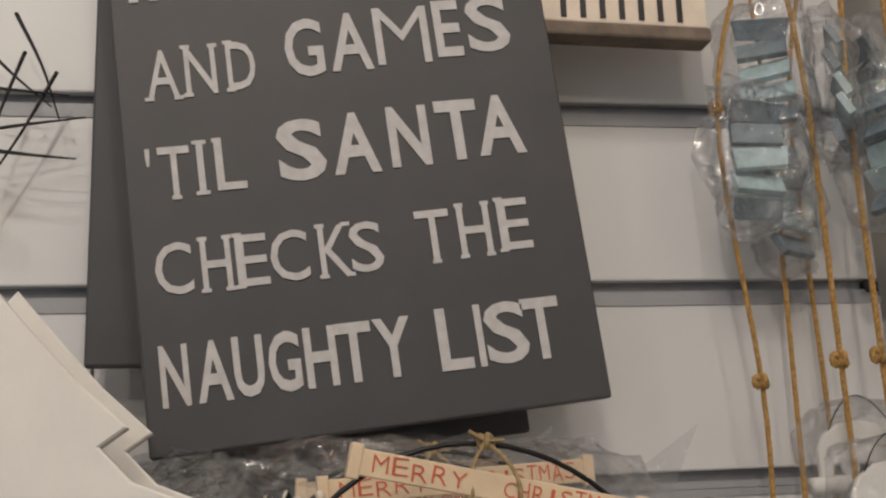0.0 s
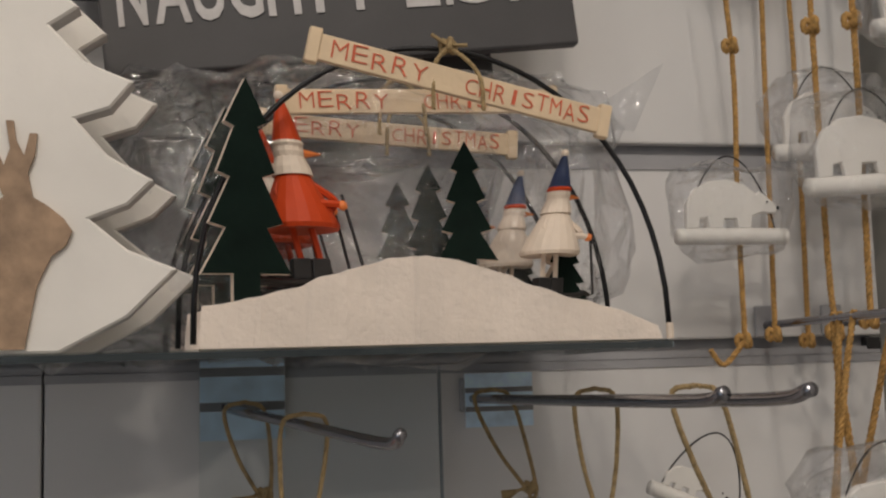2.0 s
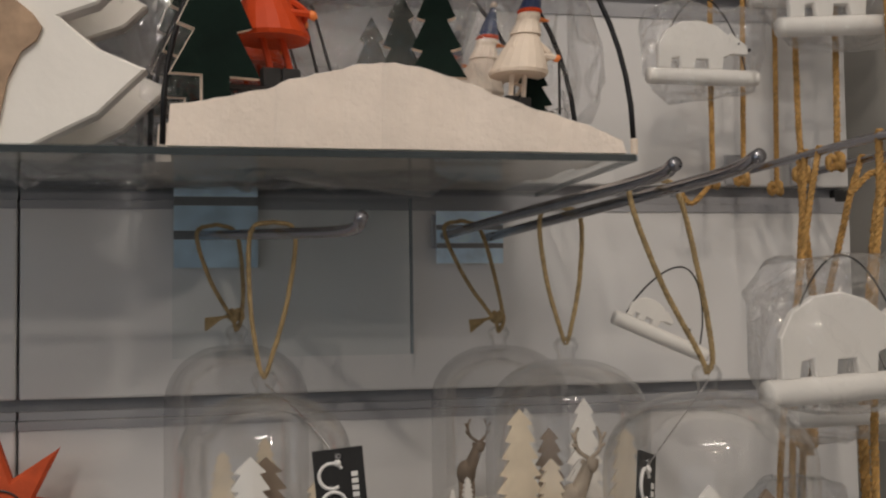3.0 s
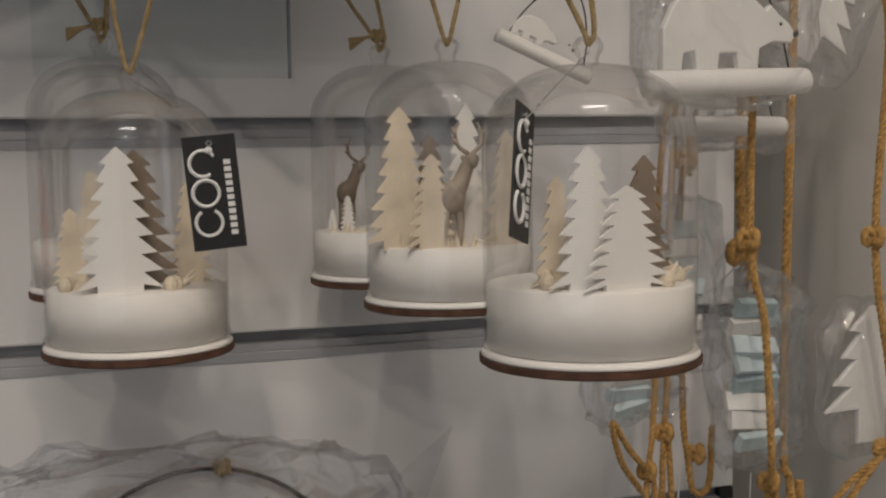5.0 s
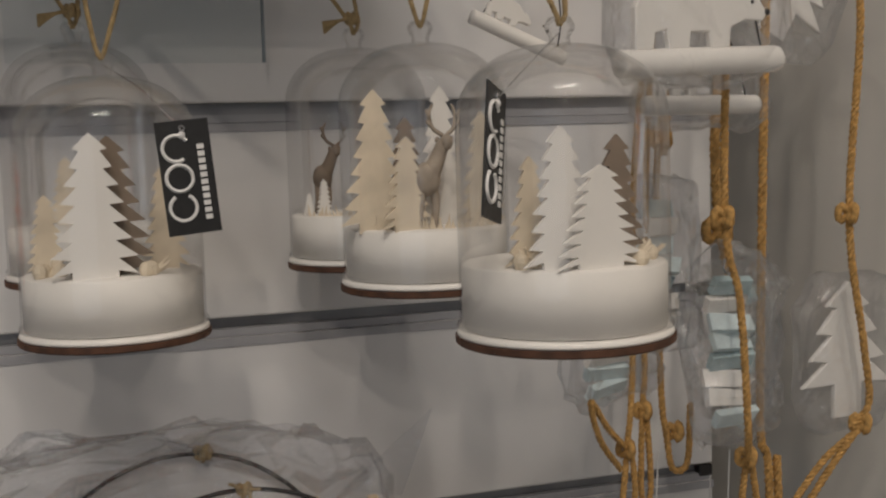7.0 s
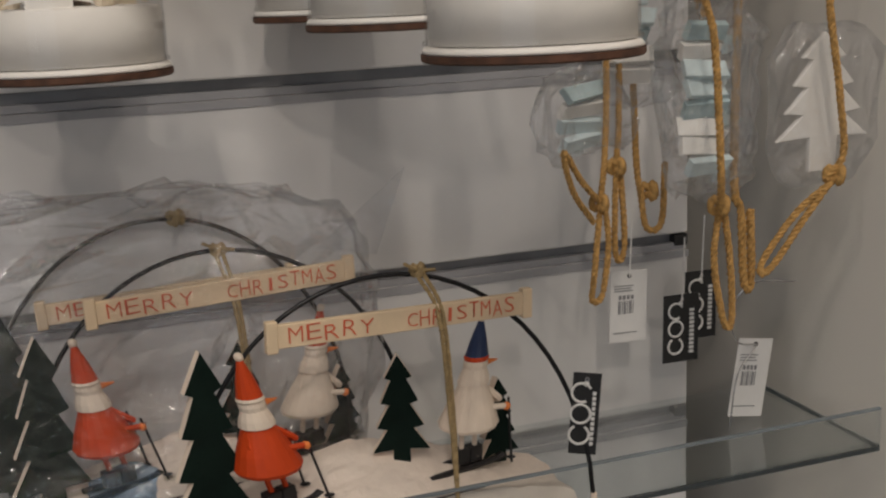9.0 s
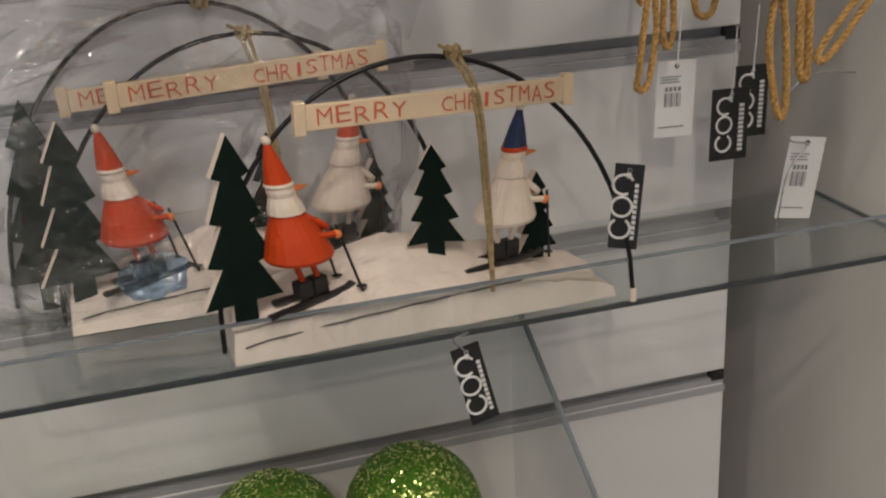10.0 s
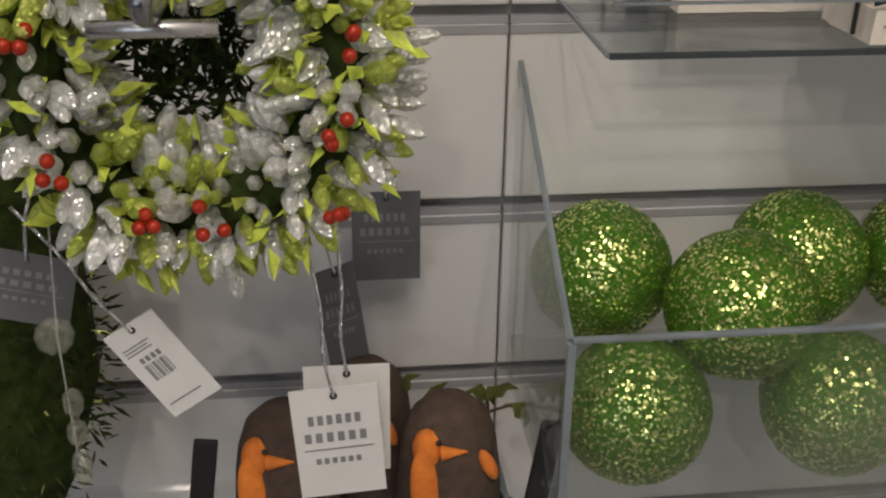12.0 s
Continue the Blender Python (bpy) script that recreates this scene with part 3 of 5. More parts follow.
def tag_mesh(t, w, h, card, kind, parent_part=True, y=0.0, name="swing_tag", m=None):
    """A hanging card with its marks, its top middle at the origin."""
    bm = box(-w / 2, w / 2, y, y + 0.0006, -h, 0)
    ink = bmesh.new()
    if kind == "rings":
        for i, (z, a0, a1) in enumerate(((-0.24, 30, 300), (-0.50, 0, 360), (-0.76, 120, 420))):
            r = h * 0.115
            pts = [(-w * 0.16 + r * math.cos(radians(a0 + (a1 - a0) * k / 18)), y - 0.0002, h * z + r * math.sin(radians(a0 + (a1 - a0) * k / 18))) for k in range(19)]
            tube(pts, h * 0.017, 5, ink)
        ball((-w * 0.02, y, -h * 0.13), h * 0.035, ink, 0, 8, 6)
        for i in range(11):
            z = -h * (0.22 + 0.062 * i)
            box(w * 0.23, w * 0.36, y - 0.0004, y - 0.0001, z - h * 0.043, z, 0, ink)
        col = TAGWHITE
    elif kind == "price":
        for i, (a, b, z, q) in enumerate(((0.1, 0.62, 0.20, 0.012), (0.1, 0.55, 0.235, 0.012), (0.1, 0.6, 0.27, 0.012), (0.1, 0.75, 0.86, 0.012))):
            box(-w / 2 + a * w, -w / 2 + b * w, y - 0.0003, y - 0.0001, -h * (z + q), -h * z, 0, ink)
        for i in range(9):
            box(-w * 0.28 + i * w * 0.05, -w * 0.28 + i * w * 0.05 + w * (0.015 + 0.02 * (i % 3 == 0)), y - 0.0003, y - 0.0001, -h * 0.60, -h * 0.42, 0, ink)
        for i in range(4):
            box(-w * 0.27 + i * w * 0.11, -w * 0.27 + i * w * 0.11 + w * 0.07, y - 0.0003, y - 0.0001, -h * 0.395, -h * 0.34, 0, ink)
        col = PRINT
    else:
        for a, b, z, q in ((0.18, 0.82, 0.24, 0.085), (0.12, 0.88, 0.40, 0.085), (0.22, 0.78, 0.64, 0.05)):
            n = 6
            for i in range(n):
                xa = -w / 2 + w * (a + (b - a) * i / n)
                box(xa, xa + w * (b - a) / n * 0.6, y - 0.0003, y - 0.0001, -h * (z + q), -h * z, 0, ink)
        box(-w * 0.4, w * 0.4, y - 0.0003, y - 0.0001, -h * 0.56, -h * 0.55, 0, ink)
        col = PRINT
    c = part(name, bm, card, t)
    part("print", ink, col, c)["kind"] = "stuff"
    eye = part("eyelet", lathe([(h * 0.012, -0.0004), (h * 0.03, -0.0004), (h * 0.03, 0.0002), (h * 0.012, 0.0002)], 12), BLACK if card is not TAGBLACK else SILVERWIRE, c)
    eye.matrix_local = pose(0, y - 0.0003, -h * 0.07, 90)
    if m is not None:
        c.matrix_local = m
    return c


def banner_board(t, m):
    p = part("banner", box(-0.0595, 0.0595, 0, 0.0028, -0.0050, 0.0050, 0.0005), PLANK, t, "pale birch strip lettered in red")
    p.matrix_local = m
    for s in (-1, 1):
        part("banner_end", box(s * 0.0575 - 0.0024, s * 0.0575 + 0.0024, -0.0008, 0.0034, -0.0066, 0.0066, 0.0006), PLANK, p)
    rnd = random.Random(5)
    for body, x0, x1 in (("MERRY", -0.0515, -0.0135), ("CHRISTMAS", 0.0000, 0.0515)):
        step = (x1 - x0) / len(body)
        for i, ch in enumerate(body):
            thin = 0.25 if ch == "I" else 0.78
            mid, z = x0 + step * (i + 0.5), -0.0032 + rnd.uniform(-0.0005, 0.0006)
            text(ch, mid - step * thin / 2, mid + step * thin / 2, z, 0.0062 + rnd.uniform(-0.0005, 0.0006), -0.0002, REDINK, p, rnd.uniform(-0.05, 0.05), -0.016, 0.0002, "letter")


def ski_scene(x, y, z, label, rz=0, tag=False, seed=0, lean=0.0, twine=True, hat2=NAVY, hump=0.0155, back=0.2, depth=0.045, kx=0.0180, rise=0.108, foot=-0.030, banner=(0.007, 0.0976), figures=((-0.0500, -0.0095, 0.070, 24, -0.20), (0.0390, 0.0, 0.067, 12, 0.20)),
              firs=((-0.0775, -0.0125, 0.082, 0.034, 14), (0.0110, 0.006, 0.053, 0.026, -12), (0.0590, 0.008, 0.044, 0.022, 15)), track=True):
    t = thing("ski_scene_ornament", x, y, z, label, "ornament", "wooden ski scenes", rz=rz)
    w = 0.170
    ground = lambda px, py: hill_height(px / w + 0.5, py / depth + 0.5, hump, back)
    part("snow_hill", hill(w, depth, seed, hump, back), SNOW, t, "rough white plaster slope")
    if track:
        part("pencil_track", tube([(-0.080 + 0.12 * k / 12, -depth / 2 - 0.0004 + 0.0007 * (k % 2), 0.0075 + 0.0085 * (k / 12) ** 0.7) for k in range(13)], 0.0004, 5), LINE, t)
    arch = []
    for i in range(33):
        a = math.pi * (1 - i / 32)
        arch.append((0.001 + 0.0885 * math.cos(a), -0.012 + 0.004 * math.sin(a) + (foot + 0.012) * max(0.0, i / 16 - 1) ** 2, 0.006 + rise * math.sin(a) ** 0.9))
    arch = [(arch[0][0], arch[0][1], 0.002)] + arch[1:-1] + [(arch[-1][0], arch[-1][1], 0.001)]
    part("wire_arch", tube(arch, 0.0011, 8), WIRE, t, "black wire arch", True)
    part("arch_tip", tube([(arch[-1][0], arch[-1][1], 0.0), (arch[-1][0], arch[-1][1], 0.006)], 0.0015, 8), CREAM, t, "pale end cap")
    banner_board(t, pose(banner[0], -0.0235, banner[1], 0, lean, 5))
    kz = rise + 0.0065
    part("twine_knot", knot((kx, -0.0100, kz), 0.0030, bmesh.new()), TWINE, t, "jute knot")
    for s in (-1, 1):
        if twine:
            part("twine_strand", rope([(kx + s * 0.0016, -0.0110, kz - 0.001), (kx + 0.0045 + s * 0.001, -0.0228, 0.098), (kx + 0.007 + s * 0.0008, -0.0242, 0.055), (kx + 0.008, -0.0246, 0.014)], 0.0010, None, 4), TWINE, t, "twisted jute twine")
        else:
            part("twine_strand", rope([(kx, -0.0105, kz - 0.0005), (kx + s * 0.006, -0.0165, 0.107), (kx + s * 0.009, -0.0235, 0.098), (kx + s * 0.0095, -0.0245, 0.086)], 0.0009, None, 4), TWINE, t, "twisted jute twine")
        part("twine_tail", tube([(kx, -0.0105, kz), (kx + s * 0.007, -0.012, kz + 0.002 - 0.002 * s)], 0.0008, 5), TWINE, t)
    for tx, ty, h, fw, turn in firs:
        tr = part("fir_tree", prism(fir(h, fw, 4, None, 0.12, 0.3), 0.0042, 0, None, 0, -0.0021), [GREEN, CREAM], t)
        for p in tr.data.polygons:
            p.material_index = 1 if abs(p.normal.y) < 0.5 and p.normal.x < 0.9 else 0
        tr.matrix_local = pose(tx, ty, ground(tx, ty) - 0.003, 0, 0, turn)
    for (fx, fy, h, turn, slant), (coat, hat, legs) in zip(figures, ((RED, RED, RED), (CREAM, hat2, CREAM))):
        bm, ms = skier(coat, hat, legs, h, turn, slant)
        part("skier_figure", bm, ms, t).matrix_local = pose(fx, fy, ground(fx, fy) + 0.0004)
    if tag:
        tag_mesh(t, 0.0125, 0.0385, TAGBLACK, "rings", True, 0, "swing_tag", pose(0.0890, -0.0270, 0.062, 0, 5, -25))
    return t


ski_scene(0.5710, 0.5245, 0.9299, "wooden skiers and firs on a white slope under a wire arch", 1.2, tag=True, seed=1, lean=2.0)
ski_scene(0.5085, 0.5765, 0.9299, "painted wooden ski scene standing half wrapped in cellophane", 0, seed=4, lean=-1.5, hat2=RED, depth=0.038, foot=-0.016, kx=0.004, rise=0.1155, banner=(0.004, 0.1060))
SHY = ((-0.0450, 0.004, 0.071, 10, -0.16), (0.0480, 0.004, 0.058, 20, 0.24))
TALL = ((-0.0690, -0.0150, 0.084, 0.033, 14), (0.0180, 0.008, 0.056, 0.024, -12), (0.0580, 0.012, 0.036, 0.022, 15))
U = "painted wooden ski scene with a birch banner, on a clear shelf"
ski_scene(0.5100, 0.4900, 1.3212, U, 0, seed=7, lean=12.0, twine=False, hump=0.0185, back=0.95, foot=-0.020, kx=0.0090, banner=(0.0115, 0.0960), figures=SHY, firs=TALL, track=False)
ski_scene(0.5035, 0.5340, 1.3212, "painted wooden ski scene in a glossy cellophane wrapper", 0, seed=9, lean=-2.5, twine=False, hump=0.0175, back=0.9, foot=-0.016, kx=0.002, banner=(0.0105, 0.1005), figures=SHY, firs=TALL, track=False)
ski_scene(0.4970, 0.5765, 1.3212, "painted wooden ski scene standing rearmost against the slatwall", 0, seed=10, lean=3.0, twine=False, hump=0.0175, back=0.9, foot=-0.016, banner=(0.0105, 0.0960), figures=SHY, firs=TALL, track=False)

third = thing("wrapped_wire_arch", 0.4880, 0.5965, 0.9299, "black wire arch with a birch banner behind the film", "ornament")
part("wire_arch", tube([(0.0885 * math.cos(math.pi * (1 - i / 32)), 0, 0.002 + 0.131 * math.sin(math.pi * i / 32) ** 0.9) for i in range(33)], 0.0011, 8), WIRE, third, "", True)
part("twine_knot", knot((0.010, -0.0015, 0.1330), 0.0036, bmesh.new()), TWINE, third, "dark jute knot")
banner_board(third, pose(0.004, -0.0040, 0.097, 0, -2, 0))
part("fir_tree", prism(fir(0.098, 0.036, 4, None, 0.12, 0.3), 0.003, 0, None, 0, -0.0015), GREEN, third).matrix_local = pose(-0.072, -0.002, 0)

low = thing("hanging_swing_tag", 0.5815, 0.497, 0.926, "black printed swing tag hanging below the shelf edge", "tag", ry=-13)
tag_mesh(low, 0.013, 0.0385, TAGBLACK, "rings", True, 0, "card", pose(0, 0, -0.004))
part("tie", tube(spline([(0, 0.0003, -0.0065), (-0.004, -0.002, 0.002), (0.003, -0.0025, 0.003)], 5), 0.0004, 5), SILVERWIRE, low)

for wx, wy, wz, ww, wd, wh, seed, crush, lab in (
        (0.4690, 0.5720, 0.9301, 0.225, 0.046, 0.150, 2, 0.009, "clear crinkled cellophane wrapper round a ski scene"),
        (0.4990, 0.5380, 1.3214, 0.215, 0.060, 0.118, 3, 0.010, "clear shiny cellophane wrapper round a ski scene"),
        (0.4600, 0.5720, 1.3214, 0.190, 0.046, 0.124, 6, 0.011, "glossy crumpled cellophane wrapper at the back of a shelf"),
        (0.3850, 0.5480, 1.3214, 0.110, 0.040, 0.115, 8, 0.010, "clear glossy cellophane sleeve behind wooden fir boards")):
    wrap = thing("cellophane_wrapper", wx, wy, wz, lab, "wrapper")
    film(ww, wd, wh, seed, wrap, "film_sheet", crush, 24)
    part("folded_corner", prism([(ww * 0.38, wh * 0.80), (ww * 0.57, wh * 1.02), (ww * 0.50, wh * 0.76)], 0.0006, 0, None, 0, -wd * 0.4), FILM, wrap, "pointed film corner")

BLUEFILM = clear("blue_cellophane", (0.66, 0.80, 0.95), 0.15, 2.0, 0.7, 90, 0.4)
tissue = thing("blue_film_scrap", 0.462, 0.548, 0.9475, "crumpled pale blue film under the skier", "wrapper")
film(0.026, 0.008, 0.013, 12, tissue, "film", 0.006, 10, "crumpled pale blue film").data.materials[0] = BLUEFILM

# ---------------------------------------------------------------- glass domes
def stag_front(parent, x, y, z, h, material, label):
    """A carved stag looking out, with forked antlers."""
    bm = bmesh.new()
    k = h / 0.046
    for s in (-1, 1):
        tube(spline([(s * 0.0030 - 0.001, 0, 0), (s * 0.0028, 0, 0.008), (s * 0.0022, 0.001, 0.016)], 4), 0.0010, 6, bm, 0, 0.0020)
        tube(spline([(0.0062 + s * 0.0008, -0.002, 0.0345), (0.0058 + s * 0.0042, -0.002, 0.0375), (0.0055 + s * 0.0050, -0.002, 0.0425), (0.0055 + s * 0.0036, -0.002, 0.0460)], 5), 0.0009, 6, bm, 0, 0.0005)
        tube([(0.0056 + s * 0.0048, -0.002, 0.0400), (0.0056 + s * 0.0066, -0.003, 0.0440)], 0.0006, 5, bm)
        tube([(0.0056 + s * 0.0046, -0.002, 0.0380), (0.0056 + s * 0.0064, -0.003, 0.0400)], 0.0006, 5, bm)
        ball((0.0064 + s * 0.0026, -0.001, 0.0330), 0.0011, bm, 0, 8, 6, 1.0)
    ball((0.0000, 0.001, 0.0185), 0.0052, bm, 0, 12, 8, 1.25)
    tube(spline([(0.0012, 0, 0.020), (0.0040, -0.001, 0.027), (0.0060, -0.002, 0.0325)], 5), 0.0036, 8, bm, 0, 0.0024)
    ball((0.0066, -0.0030, 0.0320), 0.0024, bm, 0, 10, 8, 1.3)
    bm.transform(Matrix.Scale(k, 4))
    part("stag_figure", bm, material, parent, label, True).matrix_local = pose(x, y, z)


def dome(x, y, z, r, h, label, trees, stag=False, hook=(0, 0), tag=None, rz=0, knotted=True, cones=()):
    t = thing("glass_dome_ornament", x, y, z, label, "glass dome", "glass dome ornaments", rz=rz)
    k = r / 0.0345
    part("wooden_base", lathe([(0, 0), (r * 1.01, 0), (r * 1.032, 0.0006), (r * 1.032, 0.0026), (0, 0.0026)], 48), BARK, t, "dark brown wooden disc")
    part("base_rim", lathe([(r * 0.9, 0.0028), (r * 1.012, 0.0028), (r * 1.018, 0.0036), (r * 0.99, 0.0050), (r * 0.9, 0.0050)], 48), WHITEWOOD, t, "", True)
    bm = bmesh.new()
    lathe([(0, 0.0054), (r * 0.955, 0.0054), (r * 0.960, 0.0250 * k), (r * 0.93, 0.0258 * k), (r * 0.5, 0.0268 * k), (0, 0.0262 * k)], 40, bm)
    part("snow_drum", bm, WHITEWOOD, t, "white painted scenery drum", True)
    g = [(r * 0.985, 0.0053)]
    zs = h * 0.78
    g += [(r * 0.985, zs * q) for q in (0.3, 0.6, 0.9)]
    for i in range(1, 13):
        a = i / 12 * math.pi / 2
        g.append((0.0036 + (r * 0.985 - 0.0036) * math.cos(a) ** 0.95, zs * 0.96 + (h - zs * 0.96) * math.sin(a)))
    g += [(0.0033, h + 0.002), (0.0048, h + 0.0045), (0.0050, h + 0.0062), (0.0036, h + 0.0085), (0, h + 0.0092)]
    gl = part("glass_bell", lathe(g, 56), GLASS, t, "clear blown glass", True)
    ring = bmesh.new()
    lathe([(r * 0.99, 0.0053), (r * 1.012, 0.0054), (r * 1.012, 0.0066), (r * 0.99, 0.0068)], 48, ring)
    part("glass_foot", ring, GLASS, gl, "", True)
    rnd = random.Random(int(x * 1e4))
    for tx, ty, th, tw, mt in trees:
        p = part("cut_tree", prism(fir(th, tw, 8, rnd, 0.04, 0.5), 0.0016, 0, None, 0, -0.0008), mt, t)
        p.matrix_local = pose(tx, ty, 0.0245 * k, 0, 0, rnd.uniform(-9, 9))
    if stag:
        stag_front(t, stag[0], stag[1], 0.0260 * k, stag[2], stag[3], "carved grey-brown stag")
        grass = bmesh.new()
        for i in range(40):
            gx = -r * 0.78 + i * r * 1.56 / 39
            hh = rnd.uniform(0.003, 0.007)
            prism([(gx - 0.0008, 0), (gx + 0.0008, 0), (gx + rnd.uniform(-0.0015, 0.0015), hh)], 0.0007, 0, grass, 0, -0.9 * math.sqrt(max(0.0, r * r * 0.80 - gx * gx)))
        part("cut_grass", grass, WOODCUT, t).matrix_local = pose(0, 0, 0.0250 * k)
    else:
        for cx, cy in cones:
            logs = bmesh.new()
            for i in range(5):
                a = rnd.uniform(0, 6.28)
                tube([(0, 0, 0.001), (0.006 * math.cos(a), 0.003 * math.sin(a), rnd.uniform(0.002, 0.008))], 0.0010, 6, logs, 0, 0.0004)
            for i in range(3):
                ball((rnd.uniform(-0.004, 0.004), rnd.uniform(-0.002, 0.002), 0.0025), 0.0027, logs, 0, 8, 6, 1.1)
            part("pine_cones", logs, (WOODCUT, DEERWOOD), t, "tan dried twigs and cones").matrix_local = pose(cx, cy, 0.0256 * k)
    hx, hy, hz = hook
    for s in (-1, 1):
        cord = bmesh.new()
        rope([(0, 0, h + 0.006), (s * 0.0022, 0, h + 0.012), ((hx - x) * 0.5 + s * 0.007, (hy - y) * 0.5, (h + 0.006 + hz - z) / 2), ((hx - x) + s * 0.0085, hy - y, hz - z - 0.002), (hx - x, hy - y, hz - z + 0.0022)], 0.0010, cord, 5)
        part("loop_strand", cord, TWINE, t, "twisted jute twine")
    if knotted:
        cord = bmesh.new()
        knot((0.0, 0, h + 0.013), 0.0028, cord)
        for i in range(5):
            tube(spline([(0, 0, h + 0.013), (-0.006, -0.001, h + 0.012), (-0.0135, -0.001 + 0.0007 * i, h + 0.0065 + 0.0012 * i)], 4), 0.0007, 5, cord)
        part("bow_knot", cord, TWINE, t, "knotted jute tails")
    if tag:
        tx, ty, tz, turn, rr = tag
        tg = tag_mesh(t, 0.0180, 0.0390, TAGBLACK, "rings", True, 0, "swing_tag", pose(tx - x, ty - y, tz - z, 0, turn, rr))
        part("tag_string", tube(spline([(0, -0.001, h + 0.004), ((tx - x) * 0.5, (ty - y) * 0.6, h - 0.006), (tx - x, ty - y - 0.0008, tz - z - 0.003)], 6), 0.00022, 5), SILVERWIRE, t)
    return t


def hook(pts, label, r=0.0024):
    t = thing("display_hook", *pts[0], label, "hook")
    part("prong", tube([Vector(p) - Vector(pts[0]) for p in spline(pts, 6)], r, 10), STEEL, t, "", True)
    part("wall_plate", box(-0.006, 0.006, -0.003, -0.0012, -0.006, 0.010, 0.001), INSERT, t)
    return t


hook([(0.434, 0.5985, 1.2985), (0.4425, 0.564, 1.2965), (0.463, 0.50, 1.2925), (0.483, 0.43, 1.2885), (0.486, 0.415, 1.2920)], "grey steel display hook holding glass domes", 0.0021)
hook([(0.5505, 0.5985, 1.2985), (0.556, 0.50, 1.2990), (0.566, 0.38, 1.3000), (0.568, 0.36, 1.3025)], "long grey steel display hook holding glass domes", 0.0021)
hook([(0.572, 0.5985, 1.2975), (0.577, 0.50, 1.2985), (0.584, 0.37, 1.3000), (0.586, 0.345, 1.3030)], "grey steel display hook beside a longer one", 0.0021)
W1, W2, W3 = WHITEWOOD, WOODCUT, SHADOWTREE
# The W3 tree here is a dark offset twin: the white tree's shadow as shape.
dome(0.4597, 0.5035, 1.1345, 0.0336, 0.0965, "glass dome with a white tree inside, black swing tag hanging beside", [(-0.0065, -0.0250, 0.052, 0.031, W1), (-0.0005, -0.0190, 0.051, 0.031, W3), (-0.0230, 0.010, 0.030, 0.016, W2), (0.0190, -0.006, 0.040, 0.018, W2)], hook=(0.463, 0.4990, 1.2948), tag=(0.4832, 0.466, 1.2135, -5, 0), knotted=False, cones=((0.0130, -0.0225), (-0.022, -0.012)))
dome(0.4510, 0.5660, 1.1495, 0.0315, 0.0990, "glass dome with tan trees hanging behind a larger one", [(-0.006, 0.004, 0.030, 0.018, W2), (0.012, 0.0, 0.036, 0.018, W2)], hook=(0.4425, 0.5640, 1.2990))
dome(0.5990, 0.4100, 1.1375, 0.0352, 0.0965, "glass dome with a cluster of white trees on a snowy drum", [(-0.0115, -0.0240, 0.045, 0.025, W1), (-0.0005, -0.0285, 0.033, 0.032, W1), (0.0105, -0.0180, 0.042, 0.021, W3), (-0.0180, -0.0150, 0.036, 0.016, W2)], hook=(0.5818, 0.4100, 1.3020), tag=(0.5655, 0.380, 1.2190, 12, 52), knotted=False, cones=((-0.0200, -0.0180), (0.0130, -0.0255), (0.0250, -0.0130)))
dome(0.5785, 0.4950, 1.1465, 0.0332, 0.0955, "glass dome holding a grey-brown stag among pale cut trees", [(-0.0235, -0.0130, 0.054, 0.026, W2), (-0.0145, -0.0240, 0.036, 0.020, W2), (0.009, 0.006, 0.056, 0.022, W1), (0.0210, -0.0080, 0.045, 0.020, W2), (-0.0040, 0.012, 0.044, 0.02, W3), (0.0010, -0.0120, 0.034, 0.018, W1)], (-0.0060, -0.0235, 0.046, STAGGREY), hook=(0.5772, 0.4950, 1.3008), knotted=False)
dome(0.5690, 0.5635, 1.1495, 0.0318, 0.0965, "glass dome with a small stag hanging near the wall", [(-0.019, -0.014, 0.017, 0.008, W1), (-0.024, -0.006, 0.011, 0.006, W1), (0.012, 0.0, 0.045, 0.018, W1)], (-0.0170, -0.004, 0.040, SHADOWTREE), hook=(0.5525, 0.5635, 1.3010))

holder = thing("label_holder", 0.478, 0.590, 1.2420, "clear acrylic label holder hanging under the shelf", "holder")
part("panel", box(-0.055, 0.055, 0, 0.0015, 0, 0.074), ACRYLIC, holder)
part("edge", box(0.055, 0.0562, -0.0006, 0.0018, 0, 0.074), ACRYLGREY, holder, "clear cut edge with a painted gleam")


# ---------------------------------------------------------------- painted window reflections under the upper shelf
for x0, x1, z0, z1 in ((0.4235, 0.4618, 1.2835, 1.3285), (0.5468, 0.5800, 1.2850, 1.3105)):
    # Flat stand-in for a window reflection: blue panes, dark bars, all in colour.
    c = thing("hanging_card", x0, 0.594, z1, "small flat card painted blue as a window's reflection", "card")
    part("card", box(0, x1 - x0, 0, 0.001, -(z1 - z0), 0), WINDOWBLUE, c)
    for f in (0.27, 0.62):
        part("reflected_bar", box(0, x1 - x0, -0.0003, 0, -(z1 - z0) * (f + 0.09), -(z1 - z0) * f), PRINT, c)

# ---------------------------------------------------------------- star and twig ornaments
star = thing("felt_star", 0.352, 0.572, 1.178, "orange-red felt star with stitched seams", "star", rz=0, ry=8)
pts = []
for i in range(16):
    a, r = i * math.pi / 8 + 0.2, (0.037 if i % 2 == 0 else 0.016)
    pts.append((r * math.cos(a), r * math.sin(a)))
part("star", prism(pts, 0.007, 0.0015), STARFELT, star)
part("seam", tube([(0.011 * math.cos(i / 5), -0.0008, 0.011 * math.sin(i / 5)) for i in range(32)], 0.0005, 5), BLACK, star)
